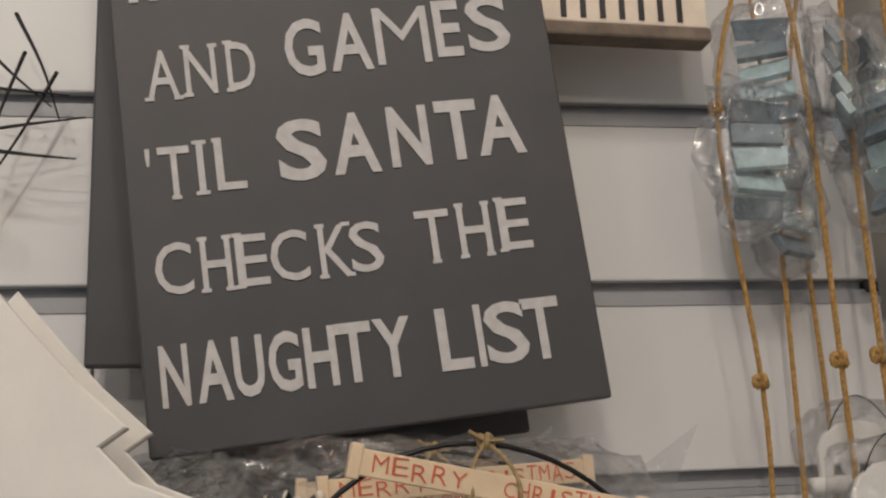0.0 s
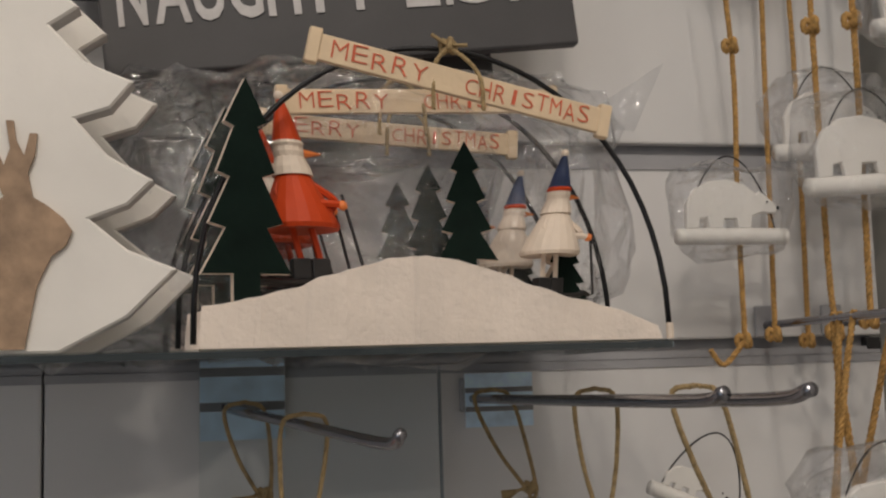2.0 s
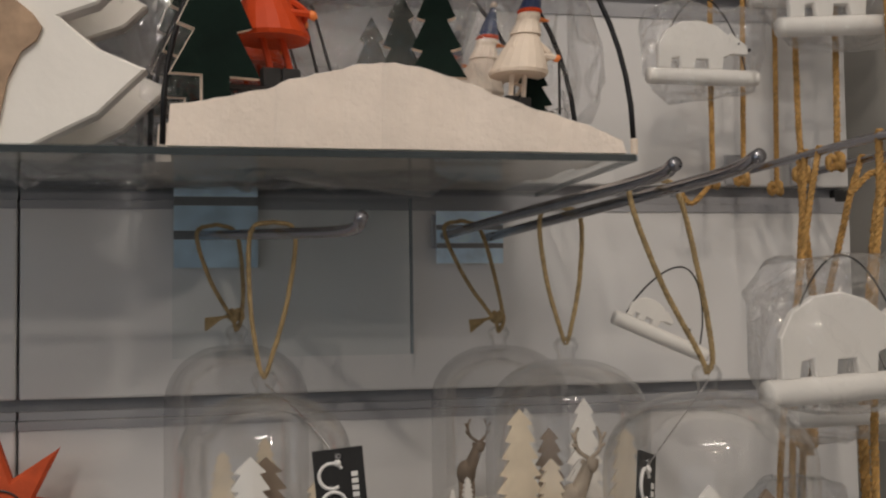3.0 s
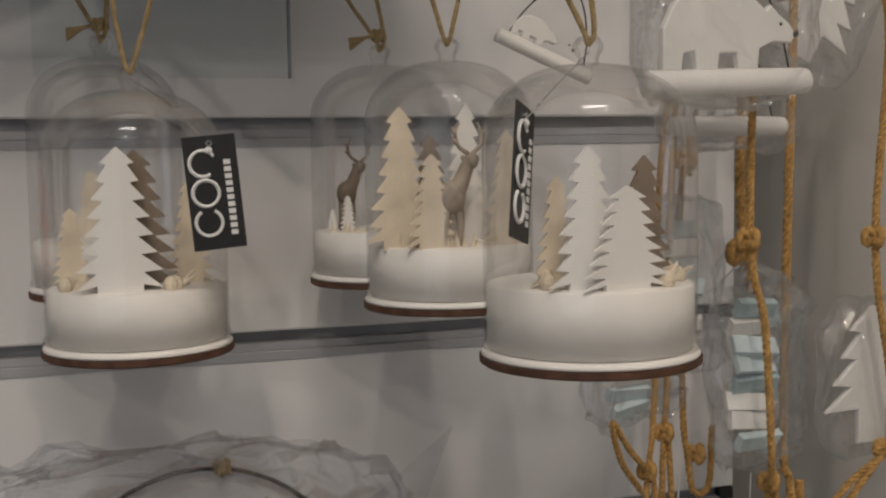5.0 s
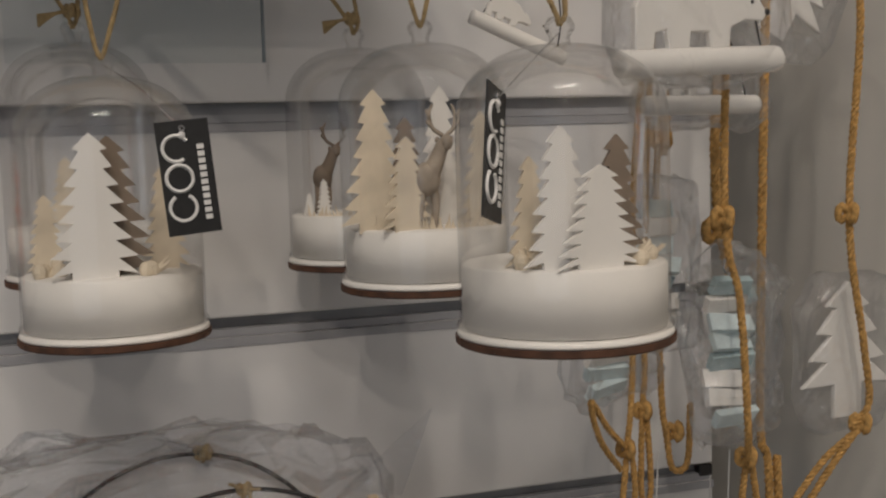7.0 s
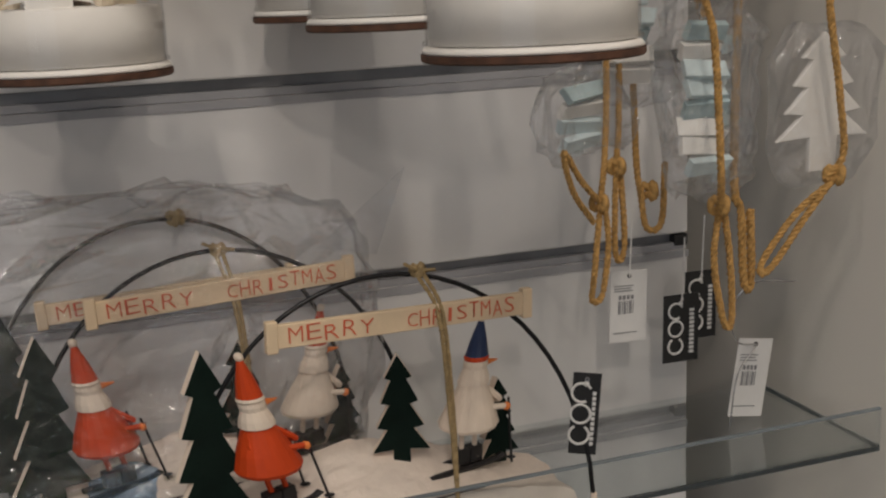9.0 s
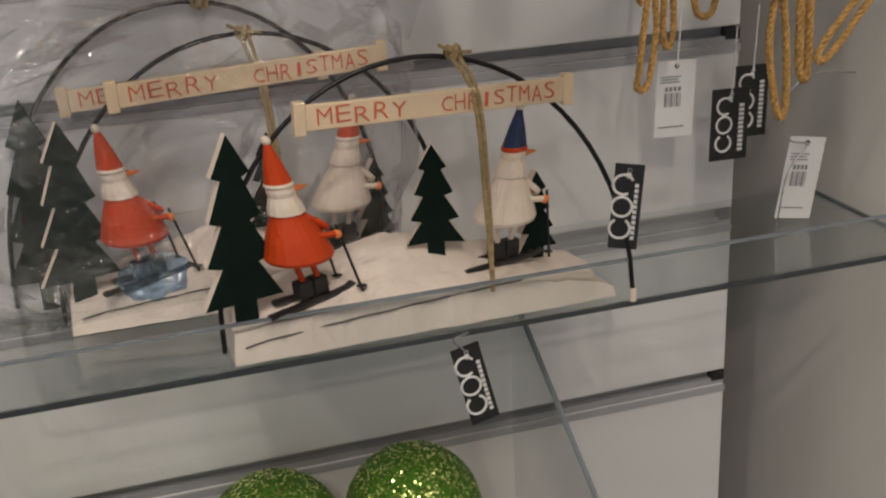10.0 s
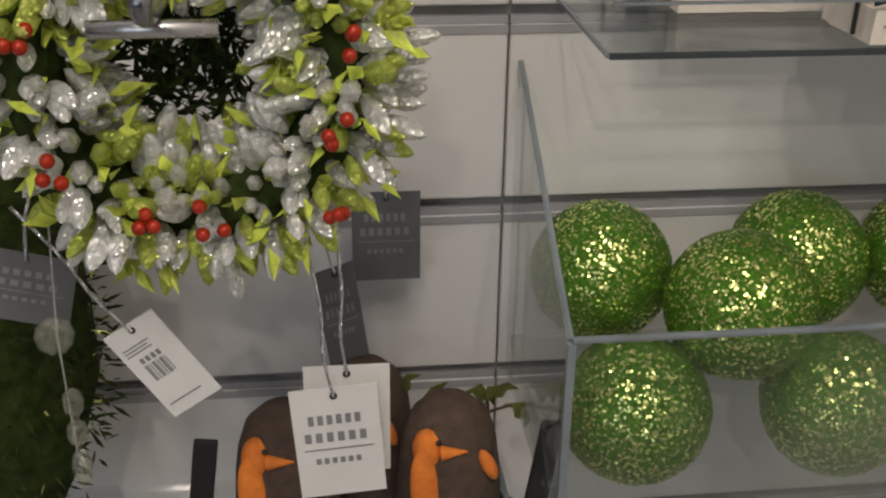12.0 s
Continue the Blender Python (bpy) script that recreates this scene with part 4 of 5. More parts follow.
twig = thing("twig_ornament", 0.318, 0.575, 1.605, "small dark twig ornament tied with red", "ornament")
rt = random.Random(4)
for a, b in (((-0.02, 0, 0.012), (0.026, 0, 0.008)), ((-0.02, 0, -0.012), (0.034, 0, -0.003)), ((0.0, 0, 0.05), (0.022, 0, -0.005)), ((-0.02, 0, 0.04), (0.018, 0, 0.002)), ((0.005, 0, 0.03), (-0.012, 0, -0.03)), ((0.02, 0, 0.02), (-0.015, 0, -0.045)), ((-0.01, 0, -0.02), (0.03, 0, -0.024))):
    part("twig", tube(spline([a, tuple((p + q) / 2 + rt.uniform(-0.002, 0.002) for p, q in zip(a, b)), b], 4), 0.0011, 6, None, 0, 0.0004), BLACK, twig)
part("red_bead", ball((-0.018, -0.002, -0.022), 0.0045), RED, twig, "", True)
part("red_bead", ball((-0.02, -0.002, -0.045), 0.008), RED, twig, "", True)


# ---------------------------------------------------------------- hanging ornaments on ropes
def bear(x, y, z, l, label, tilt=0, rz=0, cub=False, bag=True):
    t = thing("bear_ornament", x, y, z, label, "ornament", "white bear ornaments", rz=rz, ry=tilt)
    k = l / 0.072
    own = bmesh.new()
    lathe([(0, -l / 2), (0.0048 * k, -l / 2), (0.0050 * k, -l / 2 + 0.001), (0.0052 * k, 0), (0.0050 * k, l / 2 - 0.001), (0.0048 * k, l / 2), (0, l / 2)], 16, own)
    own.transform(pose(0, 0, 0, 0, 90, 0))
    part("log", own, WHITEWOOD, t, "white painted round log", True)
    out = [(-0.030, 0), (-0.022, 0), (-0.021, 0.006), (-0.016, 0.007), (-0.015, 0), (-0.006, 0), (-0.005, 0.006), (0.003, 0.006), (0.004, 0), (0.0125, 0), (0.0135, 0.0075), (0.020, 0.010), (0.0285, 0.0095),
           (0.031, 0.0125), (0.028, 0.0165), (0.0225, 0.0205), (0.0195, 0.0235), (0.017, 0.0215), (0.009, 0.0275), (-0.002, 0.0305), (-0.014, 0.0295), (-0.024, 0.024), (-0.0295, 0.015)]
    s = (0.55 if cub else 1.0) * k
    part("bear_cutout", prism([(a * s - (0.012 * k if cub else 0), b * s + 0.0046 * k) for a, b in out], 0.0035, 0.0005, None, 0, -0.0018), WHITEWOOD, t, "white bear silhouette")
    bm = bmesh.new()
    for a, b, r in ((0.0305, 0.0128, 0.0012), (0.0235, 0.0165, 0.0007)):
        ball((a * s, -0.0019, b * s + 0.0046 * k), r * k, bm, 0, 8, 6)
    part("nose_and_eye", bm, BLACK, t)
    part("wire_arch", tube([(-0.4 * l + 0.8 * l * i / 20, 0, 0.004 + 0.62 * l * math.sin(math.pi * i / 20) ** 0.7) for i in range(21)], 0.0004, 6), WIRE, t)
    if bag:
        film(l * 1.12, 0.022, l * 0.80, x * 90, t, "plastic_bag", 0.005, 12).matrix_local = pose(0, 0, -0.010)
    return t


BEARS = ((0.6675, 0.552, 1.3705, 0.055, 0, 0), (0.728, 0.530, 1.3920, 0.066, -4, 0), (0.7310, 0.566, 1.4150, 0.062, -3, 0), (0.6740, 0.4480, 1.2310, 0.074, -2.0, 8), (0.7000, 0.4900, 1.2160, 0.058, 0, 8), (0.6400, 0.545, 1.2490, 0.048, 23, 0), (0.745, 0.500, 1.4600, 0.060, -8, 0))
for i, (x, y, z, l, tilt, rz) in enumerate(BEARS):
    bear(x, y, z, l, "white wooden polar bear on a round log, bagged in cellophane" if i != 5 else "tilted white wooden log with a small bear, on a wire", tilt, rz, i in (4, 5), i != 5)


def stack(x, y, z, w, h, n, label, rz=0, seed=0, papers=None):
    t = thing("paper_garland", x, y, z, label, "garland", "pale blue paper garlands", rz=rz)
    rnd = random.Random(seed)
    for i in range(n):
        zz = -h * (i + 0.5) / n
        a = part("folded_strip", prism([(-w / 2, -h / n * 0.5), (w / 2, -h / n * 0.46), (w / 2 + rnd.uniform(-0.0015, 0.003), h / n * 0.42), (-w / 2 + rnd.uniform(-0.002, 0.001), h / n * 0.46)], 0.004, 0.0003, None, 0, -0.002), (papers or (TEAL, PALEBLUE, WHITEWOOD))[(i * 2 + i // 3) % 3], t)
        a.matrix_local = pose(rnd.uniform(-0.001, 0.001), rnd.uniform(-0.003, 0.003), zz, rnd.choice((-28, 30, -12)), rnd.uniform(-5, 5), rnd.uniform(-12, 12))
    part("wire_eye", tube([(0.0022 * math.sin(i / 3), 0, 0.004 - 0.0035 * math.cos(i / 3)) for i in range(19)], 0.0005, 6), SILVERWIRE, t)
    film(w * 2.0, 0.022, h * 1.30, seed + 1, t, "plastic_bag", 0.008, 16).matrix_local = pose(0, 0, -h * 1.12)
    return t


stack(0.7135, 0.492, 1.1430, 0.0195, 0.066, 8, "stacked pale blue paper strips bagged in cellophane", 0, 1)
stack(0.7390, 0.515, 1.1350, 0.0200, 0.066, 8, "stacked pale blue paper strips bagged in cellophane", 35, 2)
stack(0.6960, 0.530, 1.1750, 0.0230, 0.060, 7, "stacked pale blue paper strips bagged in cellophane", -10, 3)
stack(0.6700, 0.520, 1.1180, 0.0230, 0.030, 4, "short stack of pale blue paper strips in cellophane", 20, 4)
for i, (x, y, z) in enumerate(((0.681, 0.545, 1.606), (0.703, 0.565, 1.590), (0.722, 0.535, 1.640), (0.752, 0.555, 1.645), (0.741, 0.525, 1.605), (0.699, 0.560, 1.660), (0.765, 0.530, 1.610))):
    stack(x, y, z, 0.026, 0.062, 5, "stacked slate blue paper strips bagged in cellophane", 30 * i, 10 + i, (SLATEBLUE, TEAL, SLATEBLUE))

wt = thing("tree_ornament", 0.7860, 0.505, 1.0700, "flat white wooden fir ornament in a clear bag", "ornament", "white fir ornaments")
part("fir_cutout", prism(fir(0.064, 0.050, 4, None, 0.22, 0.30), 0.003, 0.0004), WHITEWOOD, wt)
film(0.06, 0.014, 0.075, 31, wt, "plastic_bag", 0.005, 12).matrix_local = pose(0, 0, -0.006)
wt = thing("tree_ornament", 0.7650, 0.535, 1.2500, "flat white wooden fir ornament in a clear bag", "ornament", "white fir ornaments", ry=30)
part("fir_cutout", prism(fir(0.058, 0.048, 4, None, 0.22, 0.30), 0.003, 0.0004), WHITEWOOD, wt)
film(0.06, 0.014, 0.07, 33, wt, "plastic_bag", 0.005, 12).matrix_local = pose(0, 0, -0.006)


def cord(pts, knots, label, r=0.0022, loops=()):
    t = thing("rope_hanger", *pts[0], label, "rope", "golden jute ropes")
    r *= 0.82
    o = Vector(pts[0])
    part("rope", rope([Vector(p) - o for p in pts], r), ROPE, t)
    for kx in knots:
        kb = knot((0, 0, 0), r * 2.5, bmesh.new())
        part("knot", kb, ROPE, t, "", True).matrix_local = Matrix.Translation(Vector(kx) - o)
    for lp in loops:
        part("loop", rope([Vector(p) - o for p in lp], r), ROPE, t)
    return t


hook([(0.700, 0.5985, 1.722), (0.700, 0.45, 1.722), (0.700, 0.36, 1.723), (0.700, 0.345, 1.735)], "grey steel display hook carrying many jute ropes")
hook([(0.745, 0.5985, 1.722), (0.745, 0.45, 1.722), (0.745, 0.36, 1.723), (0.745, 0.345, 1.735)], "grey steel display hook carrying many jute ropes")
for hx in (0.705, 0.742):
    hook([(hx, 0.5985, 1.3305), (hx, 0.50, 1.3305), (hx, 0.44, 1.3310), (hx, 0.425, 1.3400)], "grey steel display hook carrying jute garlands", 0.0020)
L = "golden twisted jute rope with a knot, hanging from a hook"
cord([(0.700, 0.558, 1.7195), (0.669, 0.560, 1.607), (0.677, 0.560, 1.465), (0.6755, 0.560, 1.39), (0.675, 0.560, 1.322)], [(0.677, 0.560, 1.465), (0.669, 0.560, 1.607), (0.675, 0.560, 1.322)], L, 0.0017, [[(0.675, 0.56, 1.322), (0.662, 0.556, 1.311), (0.655, 0.555, 1.318)]])
cord([(0.701, 0.575, 1.7195), (0.703, 0.572, 1.60), (0.700, 0.572, 1.45), (0.697, 0.572, 1.325)], [(0.697, 0.572, 1.325)], L, 0.0017)
cord([(0.701, 0.545, 1.7195), (0.714, 0.550, 1.62), (0.716, 0.552, 1.474), (0.716, 0.552, 1.36), (0.718, 0.552, 1.325)], [(0.716, 0.552, 1.474), (0.718, 0.552, 1.325)], L, 0.0019)
cord([(0.744, 0.580, 1.7195), (0.724, 0.585, 1.62), (0.724, 0.585, 1.45), (0.722, 0.585, 1.322)], [(0.722, 0.585, 1.322)], L, 0.0017)
cord([(0.745, 0.545, 1.7195), (0.735, 0.545, 1.62), (0.734, 0.545, 1.45), (0.732, 0.545, 1.330)], [(0.734, 0.545, 1.475), (0.732, 0.545, 1.330)], L, 0.0020)
cord([(0.746, 0.520, 1.7195), (0.746, 0.520, 1.60), (0.744, 0.520, 1.47), (0.746, 0.520, 1.31)], [(0.744, 0.520, 1.47), (0.746, 0.520, 1.31)], L, 0.0021, [[(0.746, 0.52, 1.31), (0.735, 0.52, 1.322), (0.722, 0.52, 1.312)]])
cord([(0.705, 0.470, 1.3330), (0.704, 0.470, 1.3000), (0.700, 0.470, 1.263), (0.698, 0.470, 1.170), (0.705, 0.470, 1.135), (0.7085, 0.470, 1.085), (0.7150, 0.480, 1.066)], [(0.698, 0.470, 1.170), (0.7185, 0.485, 1.064)], L, 0.0021, [[(0.7185, 0.485, 1.066), (0.7165, 0.487, 1.040), (0.722, 0.487, 1.010), (0.726, 0.487, 1.012), (0.7245, 0.487, 1.040), (0.7195, 0.485, 1.064)]])
cord([(0.742, 0.490, 1.3330), (0.758, 0.490, 1.3000), (0.779, 0.490, 1.264), (0.774, 0.490, 1.167), (0.782, 0.490, 1.110), (0.787, 0.492, 1.080), (0.780, 0.495, 1.068)], [(0.774, 0.490, 1.167), (0.785, 0.494, 1.070)], L, 0.0022, [[(0.785, 0.494, 1.070), (0.772, 0.497, 1.052), (0.757, 0.50, 1.030), (0.750, 0.50, 1.026), (0.752, 0.50, 1.034), (0.768, 0.498, 1.054), (0.785, 0.494, 1.068)]])
cord([(0.742, 0.515, 1.3330), (0.732, 0.515, 1.3000), (0.722, 0.515, 1.21), (0.724, 0.515, 1.160), (0.729, 0.515, 1.140)], [(0.724, 0.515, 1.160)], L, 0.0030)
cord([(0.705, 0.532, 1.3330), (0.706, 0.532, 1.3000), (0.709, 0.530, 1.25), (0.704, 0.530, 1.195)], [(0.7035, 0.530, 1.203)], L, 0.0024)
cord([(0.705, 0.515, 1.3330), (0.698, 0.515, 1.3000), (0.683, 0.517, 1.20), (0.680, 0.517, 1.10), (0.677, 0.517, 1.066), (0.672, 0.515, 1.030), (0.671, 0.515, 1.020), (0.676, 0.515, 1.022), (0.680, 0.516, 1.045), (0.6785, 0.517, 1.066)], [(0.677, 0.517, 1.064)], L, 0.0019, [[(0.677, 0.517, 1.064), (0.665, 0.512, 1.076), (0.655, 0.508, 1.090), (0.660, 0.510, 1.072), (0.672, 0.514, 1.056)]])
cord([(0.705, 0.527, 1.3330), (0.702, 0.527, 1.3000), (0.694, 0.527, 1.20), (0.6915, 0.527, 1.10), (0.690, 0.527, 1.078), (0.689, 0.527, 1.040), (0.692, 0.527, 1.034), (0.694, 0.527, 1.045), (0.692, 0.527, 1.078)], [(0.691, 0.527, 1.078)], L, 0.0019)
cord([(0.742, 0.540, 1.3330), (0.731, 0.540, 1.3000), (0.708, 0.542, 1.20), (0.708, 0.542, 1.090), (0.711, 0.542, 1.060), (0.714, 0.542, 1.044), (0.722, 0.542, 1.046), (0.724, 0.542, 1.075)], [(0.716, 0.542, 1.062)], L, 0.0021)
cord([(0.742, 0.508, 1.3330), (0.744, 0.508, 1.3000), (0.742, 0.508, 1.20), (0.740, 0.508, 1.075), (0.744, 0.508, 1.055), (0.746, 0.508, 1.022), (0.750, 0.508, 1.020), (0.749, 0.508, 1.055)], [], L, 0.0026)

for x, y, z, w, h, card, kind, ry, lab in (
        (0.7430, 0.558, 1.0030, 0.0205, 0.0360, TAGBLACK, "rings", 1, "black printed swing tag on a string"),
        (0.7650, 0.575, 1.0090, 0.0190, 0.0370, TAGBLACK, "rings", 1, "black printed swing tag on a string"),
        (0.7870, 0.556, 0.9735, 0.0210, 0.0430, TAGWHITE, "price", 9, "white price tag with grey print on a silver loop"),
        (0.7060, 0.545, 1.0230, 0.0200, 0.0360, TAGWHITE, "price", 2, "white price tag on a rope loop")):
    tg = thing("hanging_swing_tag", x, y, z, lab, "tag", "tags on the ropes", ry=ry)
    tag_mesh(tg, w, h, card, kind, True, 0, "card")
    if kind == "price" and x > 0.75:
        part("silver_loop", tube(spline([(0, -0.0012, -0.003), (-0.016, -0.006, 0.0), (-0.027, -0.012, 0.018), (-0.022, -0.02, 0.034), (-0.012, -0.04, 0.040)], 8), 0.0005, 6), SILVERWIRE, tg)
        part("silver_loop", tube(spline([(0, -0.0012, -0.003), (-0.014, -0.008, -0.018), (-0.0155, -0.010, -0.045)], 6), 0.0004, 6), SILVERWIRE, tg)
    else:
        part("string", tube([(0, -0.0004, -0.003), (0.0005, -0.001, 0.03)], 0.0004, 5), TAGWHITE, tg)


# ---------------------------------------------------------------- glitter baubles
def make_bauble():
    t = thing("glitter_bauble", 0, 0, 0, "round green glitter bauble in a clear tray", "bauble", "green glitter baubles")
    own = bmesh.new()
    bmesh.ops.create_icosphere(own, subdivisions=4, radius=0.0352)
    part("ball", own, BALL, t, "", True)
    rnd = random.Random(11)
    fl = bmesh.new()
    for i in range(4600):
        z = rnd.uniform(-1, 1)
        a = rnd.uniform(0, 2 * math.pi)
        n = Vector((math.sqrt(1 - z * z) * math.cos(a), math.sqrt(1 - z * z) * math.sin(a), z))
        tilt = (n + Vector((rnd.gauss(0, 0.17), rnd.gauss(0, 0.17), rnd.gauss(0, 0.17)))).normalized()
        u = tilt.orthogonal().normalized()
        v = tilt.cross(u)
        s = rnd.uniform(0.00035, 0.00090)
        c = n * 0.0354
        vs = [fl.verts.new(c + s * (math.cos(k * math.pi / 3 + i) * u + math.sin(k * math.pi / 3 + i) * v)) for k in range(6)]
        fl.faces.new(vs)
    gl = part("glitter", fl, FLAKE, t, "gold-green glitter flakes")
    gl["kind"] = "stuff"
    return t


BAUBLES = ((0.3990, 0.5610, 0.8000), (0.5000, 0.5610, 0.8020), (0.5710, 0.5610, 0.8020), (0.4530, 0.5130, 0.8040), (0.4030, 0.4990, 0.7590), (0.5010, 0.4985, 0.7570), (0.5850, 0.4985, 0.7570))
first = make_bauble()
first.matrix_world = pose(*BAUBLES[0])
for i, p in enumerate(BAUBLES[1:]):
    copy_thing(first, pose(*p, 40 * i, 25 * i, 70 * i))


# ---------------------------------------------------------------- card holder with a bird figure
bird = thing("clip_ornament", 0.566, 0.450, 0.790, "red and white bird figure in a red cap on a clip", "ornament")
fb = bmesh.new()
ball((0.008, 0, 0.030), 0.0125, fb, 0, 16, 12, 1.35)
ball((0.0035, 0, 0.049), 0.0078, fb, 0, 14, 10)
lathe([(0.0152, 0.008), (0.0148, 0.020), (0.0125, 0.0265), (0.011, 0.027)], 18, fb, 1, (0.009, 0, 0))
cone((0.0010, 0, 0.0525), 0.0062, 0.002, 0.0085, fb, 1, 14, pose(0, 0, 0, 0, -35, 0))
ball((-0.0085, 0, 0.0555), 0.0036, fb, 0, 10, 8)
cone((0.0095, -0.003, 0.0485), 0.0035, 0.0006, 0.008, fb, 2, 10, pose(0, 0, 0, 0, 95, 0))
for s in (-1, 1):
    ball((0.022, s * 0.007 - 0.004, 0.010), 0.006, fb, 3, 12, 8)
part("bird_figure", fb, [WHITEWOOD, RED, ORANGE, BLACK], bird, "", True)
part("peg", tube([(-0.034, -0.004, 0.0415), (-0.011, -0.006, 0.0205)], 0.0024, 8), WHITEEDGE, bird, "pale round wooden peg")
cd = part("blank_card", box(-0.014, 0.014, -0.0005, 0.0005, -0.009, 0.009), CREAM, bird, "blank cream card")
cd.matrix_local = pose(-0.0415, -0.003, 0.0525, -8, -10, 0)
part("clip", box(-0.004, 0.016, 0.006, 0.018, -0.0005, 0.020, 0.001), TAGGREY, bird)


# ---------------------------------------------------------------- bead wreath
wreath = thing("bead_wreath", 0.218, 0.452, 0.941, "wreath of clear beads, lime leaves and red berries", "wreath")
rw = random.Random(21)
part("ring", tube([(0.052 * math.cos(i * math.pi / 18), 0, 0.052 * math.sin(i * math.pi / 18)) for i in range(37)], 0.012, 8), DARKLEAF, wreath, "dark green core")


def crystal_mesh():
    bm = lathe([(0, -0.0090), (0.0022, -0.0058), (0.0036, 0.0), (0.0034, 0.0034), (0.0018, 0.0078), (0, 0.0096)], 6)
    me = bpy.data.meshes.new("bead")
    bm.to_mesh(me)
    bm.free()
    return me


def bead_glass(name, tint, shine, share):
    """Cut clear plastic: part refracting, part bright facets."""
    m, n, l = nodes_of(name)
    n.remove(n["Principled BSDF"])
    g, r, mix = n.new("ShaderNodeBsdfGlass"), n.new("ShaderNodeBsdfGlossy"), n.new("ShaderNodeMixShader")
    g.inputs["Color"].default_value, g.inputs["Roughness"].default_value, g.inputs["IOR"].default_value = (*tint, 1), 0.04, 1.45
    r.inputs["Color"].default_value, r.inputs["Roughness"].default_value = (*shine, 1), 0.17
    dif, both = n.new("ShaderNodeBsdfDiffuse"), n.new("ShaderNodeMixShader")
    dif.inputs[0].default_value = (*shine, 1)
    both.inputs[0].default_value = 0.45
    co, c, bu = n.new("ShaderNodeTexCoord"), n.new("ShaderNodeTexVoronoi"), n.new("ShaderNodeBump")
    c.inputs["Scale"].default_value = 420
    bu.inputs["Strength"].default_value, bu.inputs["Distance"].default_value = 0.9, 0.002
    l.new(co.outputs["Object"], c.inputs["Vector"])
    l.new(c.outputs["Distance"], bu.inputs["Height"])
    l.new(bu.outputs[0], g.inputs["Normal"])
    l.new(bu.outputs[0], r.inputs["Normal"])
    mix.inputs[0].default_value = share
    l.new(g.outputs[0], mix.inputs[1])
    l.new(r.outputs[0], both.inputs[1])
    l.new(dif.outputs[0], both.inputs[2])
    l.new(both.outputs[0], mix.inputs[2])
    l.new(mix.outputs[0], n["Material Output"].inputs[0])
    return m


CM = []
for m in (bead_glass("cut_clear_bead", (0.97, 0.98, 0.94), (0.98, 0.98, 0.96), 0.66), bead_glass("silvered_bead", (0.97, 0.98, 0.95), (0.98, 0.98, 0.98), 0.80), bead_glass("lime_bead", (0.78, 0.86, 0.22), (0.78, 0.88, 0.22), 0.55)):
    me = crystal_mesh()
    me.materials.append(m)
    CM.append(me)
beads = []
for i in range(700):
    a, b = rw.uniform(0, 2 * math.pi), rw.uniform(-0.35 * math.pi, 1.35 * math.pi)
    out, fwd = math.cos(b), math.sin(b)
    d = Vector((math.cos(a) * out, -fwd, math.sin(a) * out)) + Vector((rw.gauss(0, 0.3), rw.gauss(0, 0.2), rw.gauss(0, 0.3)))
    d.normalize()
    p = Vector((0.052 * math.cos(a), 0, 0.052 * math.sin(a))) + d * rw.uniform(0.011, 0.027)
    beads.append((p.y, rw.choice((0, 0, 0, 1, 1, 2, 2)), Matrix.Translation(p) @ d.to_track_quat("Z", "Y").to_matrix().to_4x4() @ Matrix.Scale(rw.uniform(0.75, 1.20), 4)))
beads.sort(key=lambda q: q[0])
for y, k, m in beads[:300]:
    shared("bead", CM[k], wreath, m)
rest = [bmesh.new() for k in CM]
for y, k, m in beads[300:]:
    own = bmesh.new()
    own.from_mesh(CM[k])
    merge(own, rest[k], 0, m)
for k, bm in enumerate(rest):
    part("bead_filling", bm, CM[k].materials[0], wreath)["kind"] = "stuff"
lv = bmesh.new()
for i in range(380):
    a, b = rw.uniform(0, 2 * math.pi), rw.uniform(-0.35 * math.pi, 1.35 * math.pi)
    d = Vector((math.cos(a) * math.cos(b), -math.sin(b), math.sin(a) * math.cos(b)))
    p = Vector((0.052 * math.cos(a), 0, 0.052 * math.sin(a))) + d * rw.uniform(0.012, 0.025)
    w = (d + Vector((rw.gauss(0, 0.6), rw.gauss(0, 0.5), rw.gauss(0, 0.6)))).normalized()
    u = w.orthogonal().normalized()
    l, h = rw.uniform(0.008, 0.015), rw.uniform(0.0018, 0.0035)
    n = w.cross(u) * h * 0.5
    lv.faces.new([lv.verts.new(c) for c in (p, p + w * l * 0.45 + u * h + n, p + w * l, p + w * l * 0.45 - u * h + n)])
moss = bmesh.new()
for i in range(700):
    p = Vector((rw.gauss(0, 0.018), 0.022 + rw.uniform(-0.008, 0.008), rw.gauss(0, 0.018)))
    w = Vector((rw.gauss(0, 1), rw.gauss(-0.4, 0.6), rw.gauss(0, 1))).normalized()
    u = w.orthogonal().normalized() * rw.uniform(0.0008, 0.0018)
    moss.faces.new([moss.verts.new(c) for c in (p, p + w * 0.006 + u, p + w * 0.012, p + w * 0.006 - u)])
part("moss", moss, DARKLEAF, wreath, "dark green filling")["kind"] = "stuff"
leaves = part("leaves", lv, LEAF, wreath, "lime green plastic leaves")
leaves["kind"] = "stuff"
bme = bpy.data.meshes.new("berry")
tmp = ball((0, 0, 0), 0.0026, None, 0, 10, 8)
tmp.to_mesh(bme)
tmp.free()
bme.materials.append(BERRY)
for p in bme.polygons:
    p.use_smooth = True
